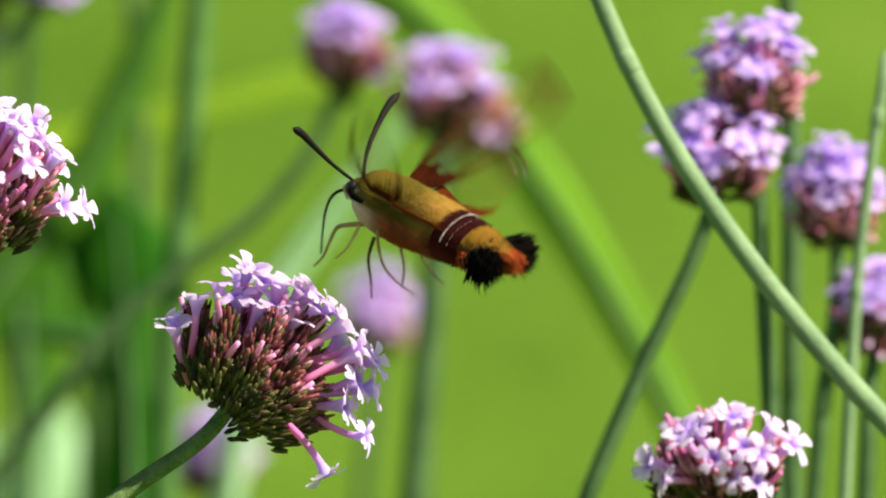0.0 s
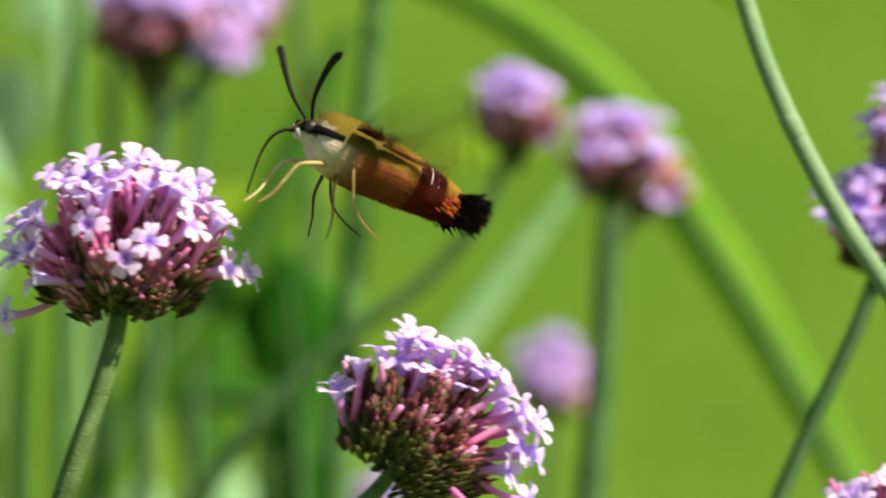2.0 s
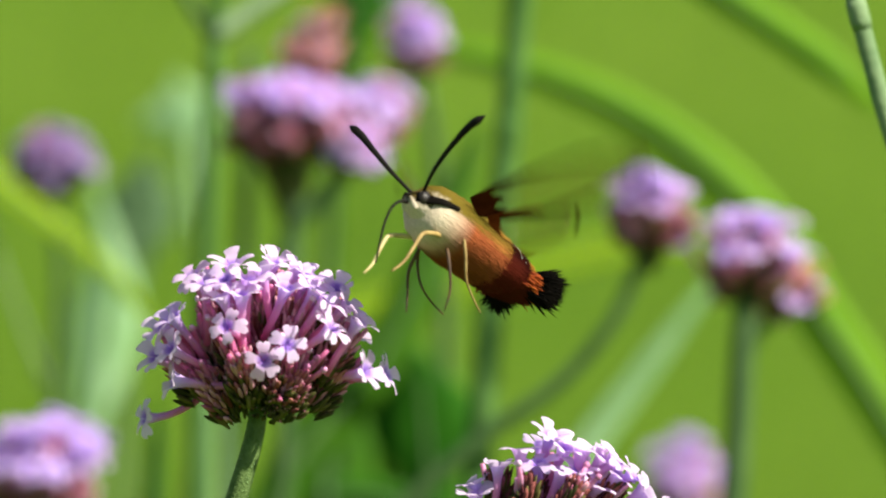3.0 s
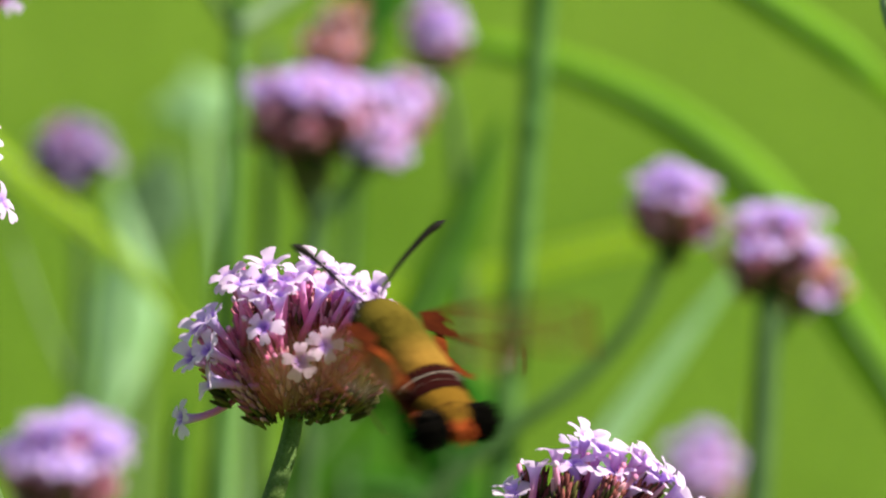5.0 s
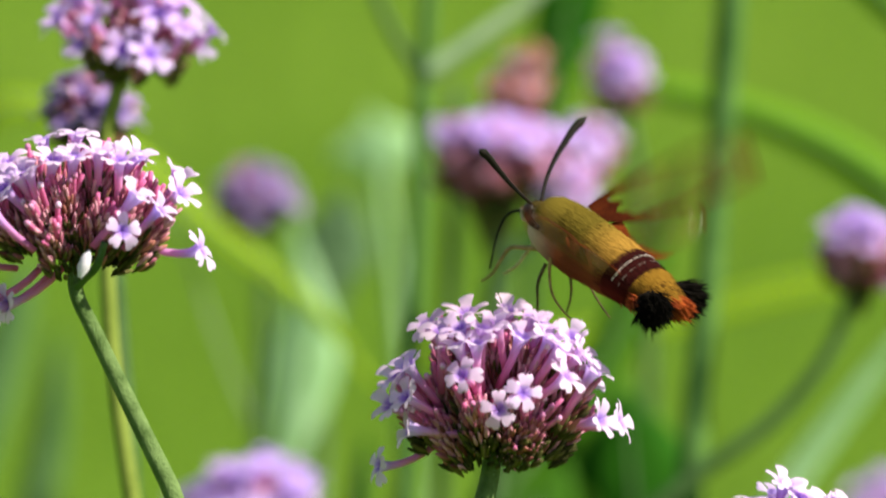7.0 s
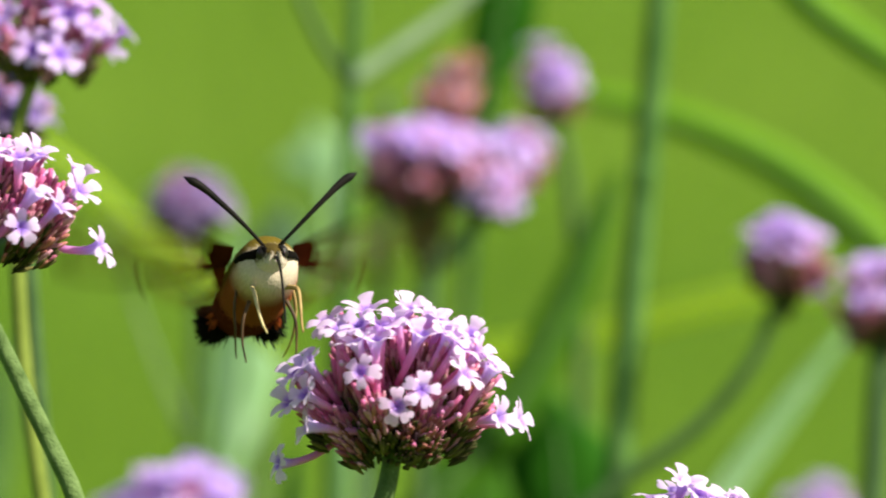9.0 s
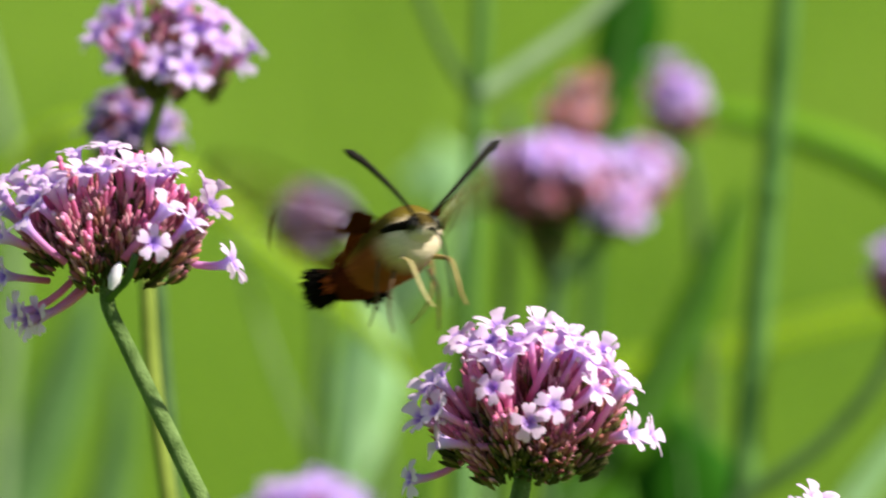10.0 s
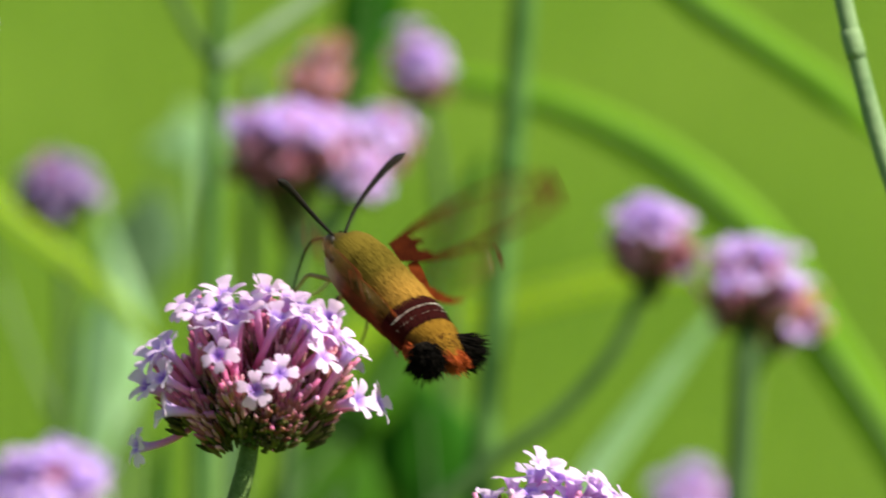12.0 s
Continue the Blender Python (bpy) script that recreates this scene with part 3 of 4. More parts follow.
verbena_at("washed-out verbena flower behind a darker one", 758, 190, 2.56, 58, 64, [(752, 270), (745, 380), (730, 500)], (0.0, 0.03), loose=24, seed=37, spikes=12, dense=36, pink=0.7, sag=-0.4, under=-0.05, rods=2, top=0.50)
verbena_at("blurred lilac verbena flower low in the bed", 462, 440, 2.52, 66, 72, [(462, 530), (460, 640)], (0.0, 0.03), loose=28, seed=38, spikes=12, dense=36, pink=0.7, sag=-0.4, under=-0.05, rods=2, top=0.50)


# ---- bare stalks ----
def stalk(label, pts, d, r, material, foot=(0.0, 0.03), group="bare stalks", branches=()):
    """A stalk that rises out of the ground; pts from its top down."""
    p = [spot(a, b, d) for a, b in pts]
    base = Vector((p[-1].x + foot[0], p[-1].y + foot[1], 0.0))
    p += [p[-1].lerp(base, 0.5), base]
    root = new("stalk")
    root.location = base
    tagged(root, label, "stalk", group)
    bm = bmesh.new()
    tube(bm, [q - base for q in smooth_path(p, 6)], lambda t: r * (0.85 + 0.4 * t), 8)
    part("stem", bm, material, root)
    for k in (0.12, 0.33, 0.6):
        line = smooth_path(p, 6)
        q, q2 = line[int(k * (len(line) - 2))], line[int(k * (len(line) - 2)) + 1]
        bm = bmesh.new()
        ax = (q2 - q).normalized() * r
        tube(bm, [q - base + ax * h for h in (-1.4, -0.6, 0.6, 1.4)], lambda t: r * (0.95 + 0.09 * math.sin(math.pi * t)), 8)
        part("node", bm, material, root)
    for bpts, br, bmat in branches:
        bm = bmesh.new()
        tube(bm, [spot(a, b, d) - base for a, b in bpts] if len(bpts) < 3 else [q - base for q in smooth_path([spot(a, b, d) for a, b in bpts], 5)], lambda t: br * (1 - 0.4 * t), 7)
        part("branch", bm, bmat, root)
    return root


stalk("thick dark green upright stalk", [(490, -1050), (471, -695), (440, -350), (391, 185), (370, 500)], 2.36, 0.0026, STEM_GREEN)
stalk("pale green forked stalk", [(-60, -1100), (-66, -695), (-74, -575), (-85, -300), (-100, 0), (-110, 300)], 2.38, 0.0018, STEM_GREEN,
      branches=(([(-74, -580), (0, -630), (110, -710), (260, -860)], 0.0021, BRANCH_PALE), ([(-76, -575), (-130, -660), (-190, -800)], 0.0013, STEM)))
stalk("pale slanting stalk crossing the others", [(1000, -900), (1075, -560), (1134, -360), (1250, -112), (1415, 136), (1590, 350), (1770, 540)], 2.06, 0.0018, STEM_PALE, foot=(0.05, 0.02))
stalk("dark green upright flower stalk", [(1455, -900), (1475, -364), (1480, -100), (1478, 336)], 2.18, 0.0018, STEM)
stalk("dull green upright stalk", [(-1020, -900), (-900, -500), (-905, 0), (-930, 300)], 2.55, 0.0020, STEM_PALE)
stalk("thin pale green leaning stalk", [(-500, -330), (-430, -120), (-300, 200)], 2.5, 0.0007, STEM_PALE)
stalk("pale green upright flower stalk", [(1650, -250), (1600, 100), (1570, 540)], 2.12, 0.0011, STEM_PALE)
stalk("dark thin upright stalk", [(-10, -560), (-20, -200), (-35, 80), (-40, 300)], 2.45, 0.0016, STEM)


# ---- leaves ----
def leaf_blade(label, pts, d, width, material, foot, taper=None, category="leaf", lean=0):
    """A long leaf that rises from the ground; pts from its root side to its tip."""
    p = [spot(a, b, d) for a, b in pts]
    base = Vector((p[0].x + foot[0], p[0].y + foot[1], 0.0))
    bm = blade([Vector((0, 0, 0))] + [q - base for q in p], width, 0.0003, taper=taper, lean=lean)
    ob = new("leaf_blade", mesh_of("leaf_blade", bm, material))
    ob.location = base
    bm = bmesh.new()
    tube(bm, [q - base - FWD * 0.0003 for q in smooth_path([base] + p, 5)][:-2], lambda t: 0.0006 * (1 - 0.8 * t), 6)
    part("midrib", bm, STEM_PALE, ob, "paler raised midrib")
    return tagged(ob, label, category, "long leaves")


def bulge(mid, spread, least=0.15):
    """A taper that swells round one place of the leaf and closes at its tip."""
    return lambda t: (least + (1 - least) * math.exp(-((t - mid) / spread) ** 2)) * min(1, (1.02 - t) * 8)


leaf_blade("bright green arching blade of grass", [(1390, 620), (1197, 227), (1097, 57), (997, -93), (905, -245), (800, -350), (650, -452), (480, -522), (300, -560), (180, -575)], 2.5, 0.0095, BLADE, (0.06, 0.05))
leaf_blade("yellow-green drooping blade of grass", [(-1020, 300), (-940, -350), (-800, -530), (-600, -450), (-440, -315), (-250, -160), (-140, -20)], 2.48, 0.0050, BLADE_YELLOW, (-0.02, 0.05), lean=34)
leaf_blade("yellow-green slender blade of grass", [(820, 450), (850, 120), (872, -90), (840, -205), (760, -222), (600, -200), (400, -150), (150, -100), (-60, -80)], 2.6, 0.0046, BLADE_YELLOW, (0.0, 0.05), lean=45,
           taper=lambda t: 0.3 + 0.7 * min(1.0, max(0.0, (t - 0.40) * 8)) * min(1, (1.02 - t) * 8))
leaf_blade("green blade bending over with a dark drooping tip", [(395, 300), (440, -350), (470, -760), (520, -930), (620, -850), (751, -712), (911, -600), (1000, -540), (1100, -455)], 2.42, 0.0065, BLADE, (0.0, 0.05),
           taper=lambda t: 0.22 + 0.78 * min(1.0, max(0.0, (t - 0.52) * 8)) * min(1, (1.02 - t) * 8))
leaf_blade("pale green broad upright leaf", [(-315, 420), (-300, 130), (-262, -60), (-258, -200), (-285, -330)], 2.6, 0.0140, LEAF_PALE, (0, 0.04), taper=bulge(0.62, 0.17))
leaf_blade("soft blue-green leaning leaf", [(-960, 420), (-900, 200), (-820, 0), (-770, -160), (-745, -260)], 2.62, 0.0120, BLADE_SOFT, (-0.02, 0.06))
leaf_blade("soft green narrow leaf beside a stem", [(-760, 420), (-730, 200), (-700, 20), (-690, -130)], 2.66, 0.0085, BLADE_SOFT, (0.0, 0.06))
leaf_blade("pale green broad leaf tip", [(-60, 350), (-90, -200), (-115, -390), (-120, -440), (-135, -510)], 2.7, 0.0210, LEAF_PALE, (0, 0.05), taper=bulge(0.80, 0.10, 0.12))
leaf_blade("grey-green crinkled leaf with dark folds", [(-240, 300), (-230, 0), (-215, -200), (-195, -300), (-185, -380)], 2.63, 0.0150, LEAF_CRINKLED, (0, 0.06), taper=bulge(0.74, 0.15))
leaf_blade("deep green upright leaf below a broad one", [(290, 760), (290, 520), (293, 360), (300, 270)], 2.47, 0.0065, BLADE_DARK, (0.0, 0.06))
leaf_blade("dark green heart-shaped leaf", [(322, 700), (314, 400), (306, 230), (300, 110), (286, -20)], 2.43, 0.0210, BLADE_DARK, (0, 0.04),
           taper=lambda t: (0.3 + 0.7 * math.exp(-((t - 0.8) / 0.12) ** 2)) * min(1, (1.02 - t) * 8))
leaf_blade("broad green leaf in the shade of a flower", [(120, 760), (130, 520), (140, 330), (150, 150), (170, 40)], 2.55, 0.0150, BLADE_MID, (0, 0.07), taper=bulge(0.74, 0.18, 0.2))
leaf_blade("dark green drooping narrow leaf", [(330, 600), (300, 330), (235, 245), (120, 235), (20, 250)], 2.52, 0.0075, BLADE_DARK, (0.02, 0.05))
leaf_blade("mid-green slanting blade of grass", [(-60, 420), (71, 174), (221, -16), (300, -170), (365, -330), (400, -430)], 2.46, 0.0095, BLADE_MID, (-0.02, 0.06))
leaf_blade("fresh green upright narrow leaf", [(335, 600), (345, 420), (330, 200), (300, 120)], 2.55, 0.012, BLADE_MID, (0, 0.06))
leaf_blade("pale green low broad leaf", [(130, 800), (145, 600), (160, 470), (185, 340)], 2.72, 0.020, LEAF_PALE, (0, 0.05), taper=bulge(0.72, 0.2, 0.2))
leaf_blade("pale mottled low leaf", [(-20, 760), (0, 560), (25, 450), (40, 360)], 2.52, 0.009, LEAF_PALE, (0, 0.06), taper=bulge(0.76, 0.16, 0.2))
leaf_blade("pale green slanting broad leaf", [(480, 560), (560, 200), (700, 0), (830, -170)], 2.5, 0.0058, LEAF_PALE, (-0.02, 0.06))
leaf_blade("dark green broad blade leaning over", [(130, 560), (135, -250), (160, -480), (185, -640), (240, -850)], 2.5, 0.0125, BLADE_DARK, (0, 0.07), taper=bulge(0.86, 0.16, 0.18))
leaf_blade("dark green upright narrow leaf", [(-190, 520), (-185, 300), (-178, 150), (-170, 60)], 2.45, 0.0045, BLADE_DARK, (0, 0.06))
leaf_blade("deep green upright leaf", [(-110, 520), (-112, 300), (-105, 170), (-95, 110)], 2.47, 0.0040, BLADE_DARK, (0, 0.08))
leaf_blade("broad mid-green ovate leaf", [(250, 640), (255, 420), (262, 240), (270, 60), (262, -70)], 2.56, 0.024, BLADE_MID, (0, 0.08),
           taper=lambda t: (0.25 + 0.75 * math.exp(-((t - 0.8) / 0.13) ** 2)) * min(1, (1.02 - t) * 8))


# ---- moth ----
def fur_material(name, back, belly, scale=500, split=0.0, soft=0.0015, slope=0.0, least=-1.0, rear=None, belly_rear=None):
    """Fur whose colour differs between back and belly."""
    m, n, l, p = mat(name, 0.9, 0.04)
    tc = n.new("ShaderNodeTexCoord")
    sep = n.new("ShaderNodeSeparateXYZ")
    l.new(tc.outputs["Object"], sep.inputs[0])
    mp = n.new("ShaderNodeMapping")
    mp.inputs["Scale"].default_value = (0.07, 1, 1)
    l.new(tc.outputs["Object"], mp.inputs[0])
    t = n.new("ShaderNodeTexNoise")
    t.inputs["Scale"].default_value, t.inputs["Detail"].default_value = scale * 6, 3
    l.new(mp.outputs[0], t.inputs[0])
    z = math_node(n, l, "ADD", sep.outputs[2], math_node(n, l, "MULTIPLY", math_node(n, l, "SUBTRACT", t.outputs[0], 0.5), 0.003))
    k = math_node(n, l, "ADD", math_node(n, l, "MULTIPLY", math_node(n, l, "SUBTRACT", z, math_node(n, l, "MAXIMUM", math_node(n, l, "ADD", math_node(n, l, "MULTIPLY", sep.outputs[0], slope), split), least)), 1 / (2 * soft)), 0.5)
    k = math_node(n, l, "MINIMUM", math_node(n, l, "MAXIMUM", k, 0.0), 1.0)
    dark = mixed(n, l, t.outputs[0], tuple(c * 0.80 for c in back), tuple(min(1, c * 1.20) for c in back))
    if rear:
        g = math_node(n, l, "MULTIPLY", math_node(n, l, "SUBTRACT", 0.0025, sep.outputs[0]), 1 / 0.0055)
        g = math_node(n, l, "MINIMUM", math_node(n, l, "MAXIMUM", g, 0.0), 1.0)
        gold = mixed(n, l, t.outputs[0], tuple(c * 0.80 for c in rear), tuple(min(1, c * 1.20) for c in rear))
        dark = mixed(n, l, g, dark, gold)
    light = mixed(n, l, t.outputs[0], tuple(c * 0.7 for c in belly), tuple(min(1, c * 1.2) for c in belly))
    if belly_rear:
        b = math_node(n, l, "MULTIPLY", math_node(n, l, "SUBTRACT", 0.0110, sep.outputs[0]), 1 / 0.0065)
        b = math_node(n, l, "MINIMUM", math_node(n, l, "MAXIMUM", b, 0.0), 1.0)
        light = mixed(n, l, b, light, belly_rear)
    col = mixed(n, l, k, light, dark)
    l.new(col, p.inputs["Base Color"])
    bump(n, l, p, t.outputs[0], 0.5, 0.0003)
    return m


FUR_OLIVE = fur_material("fur_olive", (0.105, 0.076, 0.010), (0.55, 0.46, 0.33), split=-0.0040, slope=0.45, least=0.0002, soft=0.0009, rear=(0.29, 0.160, 0.028), belly_rear=(0.28, 0.075, 0.026))
FUR_HEAD = fur_material("fur_head", (0.060, 0.042, 0.010), (0.55, 0.47, 0.36), split=-0.0008, soft=0.0006)
FUR_GOLD = fur_material("fur_gold", (0.22, 0.115, 0.014), (0.085, 0.014, 0.006), split=0.0010, soft=0.0013)
FUR_MAROON = fur_material("fur_maroon", (0.020, 0.0030, 0.0025), (0.075, 0.010, 0.005))
FUR_BLACK = two_tone("fur_black", (0.003, 0.0028, 0.0025), (0.010, 0.008, 0.006), 500, 0.95, 0.02, bumpy=0.6)
FUR_ORANGE = two_tone("fur_orange", (0.20, 0.030, 0.006), (0.42, 0.085, 0.014), 500, 0.8, 0.15, bumpy=0.5, island=0.5)
WHITE_BAND = two_tone("white_band", (0.6, 0.52, 0.42), (0.8, 0.74, 0.64), 700, 0.8, 0.2)
EYE_DARK = two_tone("eye_dark", (0.006, 0.005, 0.004), (0.02, 0.015, 0.01), 700, 0.4, 0.3)
HORN = two_tone("horn", (0.004, 0.0035, 0.003), (0.012, 0.009, 0.006), 700, 0.7, 0.12)
LEG_PALE = two_tone("leg_pale", (0.36, 0.26, 0.09), (0.66, 0.56, 0.28), 600, 0.6, 0.3)
LEG_GOLD = two_tone("leg_gold", (0.20, 0.12, 0.035), (0.40, 0.28, 0.10), 600, 0.6, 0.3)
LEG_DARK = two_tone("leg_dark", (0.025, 0.013, 0.006), (0.10, 0.05, 0.018), 600, 0.6, 0.3)
WING_RED = two_tone("wing_red", (0.026, 0.005, 0.002), (0.070, 0.014, 0.004), 400, 0.9, 0.02, 0.15)
WING_RUST = two_tone("wing_rust", (0.095, 0.017, 0.005), (0.21, 0.045, 0.010), 400, 0.9, 0.02, 0.3)
WING_DARK = two_tone("wing_dark", (0.026, 0.009, 0.003), (0.075, 0.024, 0.007), 400, 0.85, 0.03, 0.08)
VEIN = two_tone("vein", (0.07, 0.035, 0.010), (0.16, 0.09, 0.025), 400, 0.2, 0.6)


def membrane_material():
    m, n, l, p = mat("wing_membrane", 0.25, 0.5)
    tr = n.new("ShaderNodeBsdfTransparent")
    tr.inputs[0].default_value = (0.97, 0.95, 0.90, 1)
    p.inputs["Base Color"].default_value = (0.20, 0.13, 0.04, 1)
    mx = n.new("ShaderNodeMixShader")
    t = noise_node(n, l, 300, 2)
    l.new(math_node(n, l, "ADD", math_node(n, l, "MULTIPLY", t.outputs[0], 0.03), 0.006), mx.inputs[0])
    l.new(tr.outputs[0], mx.inputs[1])
    l.new(p.outputs[0], mx.inputs[2])
    l.new(mx.outputs[0], n["Material Output"].inputs[0])
    return m


MEMBRANE = membrane_material()
MM = 0.001


def loft(bm, rows, n=20, mi=0):
    """Rings along x: x, half width, half height, lift, in millimetres."""
    rings = [[bm.verts.new((x * MM, w * MM * math.cos(a), (h * math.sin(a) + z) * MM)) for a in (2 * math.pi * k / n for k in range(n))] for x, w, h, z in rows]
    for a, b in zip(rings, rings[1:]):
        for k in range(n):
            bm.faces.new((a[k], a[(k + 1) % n], b[(k + 1) % n], b[k])).material_index = mi
    bm.faces.new(rings[0][::-1])
    bm.faces.new(rings[-1])
    bmesh.ops.recalc_face_normals(bm, faces=bm.faces)


def at_row(rows, x):
    for a, b in zip(rows, rows[1:]):
        if b[0] <= x <= a[0]:
            t = (a[0] - x) / (a[0] - b[0])
            return [a[i] + (b[i] - a[i]) * t for i in (1, 2, 3)]
    return rows[-1][1:]


def hairs(bm, rows, count, length, rnd, x0=None, x1=None, flare=0.5):
    """Short hairs combed backwards over lofted rings."""
    hi, lo = rows[0][0] if x0 is None else x0, rows[-1][0] if x1 is None else x1
    for _ in range(count):
        x = rnd.uniform(lo, hi)
        w, h, z = at_row(rows, x)
        a = rnd.uniform(0, 6.283)
        p = Vector((x, w * 0.97 * math.cos(a), h * 0.97 * math.sin(a) + z)) * MM
        out = Vector((0, math.cos(a), math.sin(a)))
        d = (Vector((-1, 0, 0)) + out * rnd.uniform(0.04, flare) + Vector((0, rnd.gauss(0, 0.05), rnd.gauss(0, 0.05)))).normalized()
        s = d.cross(out).normalized() * 0.00006
        ln = length * rnd.uniform(0.6, 1.3) * MM
        mid = p + d * ln * 0.5
        vs = [bm.verts.new(q) for q in (p + s, p - s, mid - s * 0.8, p + d * ln + out * ln * 0.08, mid + s * 0.8)]
        bm.faces.new(vs)


def wing_outline(kind):
    """Outline of a left wing in millimetres: root at the origin, span along +y, leading edge towards +x."""
    if kind == "fore":
        lead = [(1.2, 0.0), (1.9, 5.0), (1.9, 11.0), (1.2, 17.0), (-0.6, 22.0), (-2.4, 24.6)]
        trail = [(-3.6, 24.2), (-4.6, 21.0), (-5.2, 16.0), (-5.0, 11.0), (-4.2, 6.0), (-2.8, 2.0), (-1.5, 0.0)]
    else:
        lead = [(0.6, 0.0), (0.6, 4.0), (-0.2, 8.5), (-1.6, 12.0)]
        trail = [(-3.2, 12.2), (-5.2, 9.5), (-6.4, 6.0), (-6.2, 3.0), (-4.4, 0.8), (-2.0, 0.0)]
    return lead, trail


def wing(kind, side, parent, at):
    """A clear wing with a red-brown border: membrane, border and veins. side 1 is the left."""
    lead, trail = wing_outline(kind)
    L = smooth_path([Vector((x, y, 0)) for x, y in lead], 4)
    T = smooth_path([Vector((x, y, 0)) for x, y in trail[::-1]], 4)
    n, m = 72, 48

    def along(path, t):
        k = min(int(t * (len(path) - 1)), len(path) - 2)
        return path[k].lerp(path[k + 1], t * (len(path) - 1) - k)

    def point(t, s):
        p = along(L, t).lerp(along(T, t), s)
        p.z += 0.6 * math.sin(math.pi * s) * t - 0.5 * t * t
        return Vector((p.x * 1.45, p.y * side * 1.2, p.z * 1.2)) * MM

    bands = {"membrane": bmesh.new(), "border": bmesh.new()}
    for name, bm in bands.items():
        lift = 0.00002 if name == "membrane" else 0.00006
        for i in range(n):
            for j in range(m):
                t, s = (i + 0.5) / n, (j + 0.5) / m
                base = 0.30 if kind == "fore" else 0.30
                edge = t < 0.13 + 0.10 * s + 0.03 * math.sin(17 * s) or t > 0.80 + 0.05 * math.sin(12 * s) or s < 0.11 + 0.4 * max(0, 0.42 - t) or s > 0.88 if kind == "fore" else t < 0.12 + 0.15 * s or s > 0.50 + 0.9 * t or s < 0.06 or t > 0.94
                if edge == (name == "border"):
                    q = [point(i / n, j / m), point((i + 1) / n, j / m), point((i + 1) / n, (j + 1) / m), point(i / n, (j + 1) / m)]
                    up = [bm.verts.new(p + Vector((0, 0, lift))) for p in q]
                    dn = [bm.verts.new(p - Vector((0, 0, lift))) for p in q]
                    tone = 0 if name == "membrane" or t < base + 0.05 or (kind == "hind" and t < 0.6) else 1
                    bm.faces.new(up).material_index = tone
                    bm.faces.new(dn[::-1]).material_index = tone
        bmesh.ops.remove_doubles(bm, verts=bm.verts, dist=0.000005)
    name = "forewing" if kind == "fore" else "hindwing"
    ob = part(name, bands["membrane"], MEMBRANE, parent, "clear wing membrane edged in rust red")
    ob.location = at
    part("border", bands["border"], [WING_RED if kind == "fore" else WING_RUST, WING_DARK], ob, "rust-red wing border")
    for s in (0.22, 0.31, 0.40, 0.49, 0.58, 0.67, 0.76):
        bm = bmesh.new()
        tube(bm, [point(t, s + 0.1 * (t - 0.5)) for t in (0.2, 0.35, 0.5, 0.65, 0.8, 0.88)], 0.00007, 5)
        part("vein", bm, VEIN, ob)
    return ob


def leg(parent, pts, r, material):
    bm = bmesh.new()
    path = smooth_path([Vector(p) * MM for p in pts], 5)
    tube(bm, path, lambda t: r * MM * (1.0 - 0.65 * t), 7)
    rnd = random.Random(len(pts) + int(pts[0][1] * 10))
    for i in range(60):
        k = rnd.randrange(1, len(path) - 1)
        p = path[k].lerp(path[k + 1] if k + 1 < len(path) else path[k], rnd.random())
        d = Vector((rnd.gauss(0, 1), rnd.gauss(0, 1), rnd.gauss(0, 1))).normalized()
        s = d.cross(Vector((0.3, 0.5, 0.8))).normalized() * 0.00005
        bm.faces.new([bm.verts.new(q) for q in (p + s, p - s, p + d * 0.0005)])
    return part("leg", bm, material, parent)


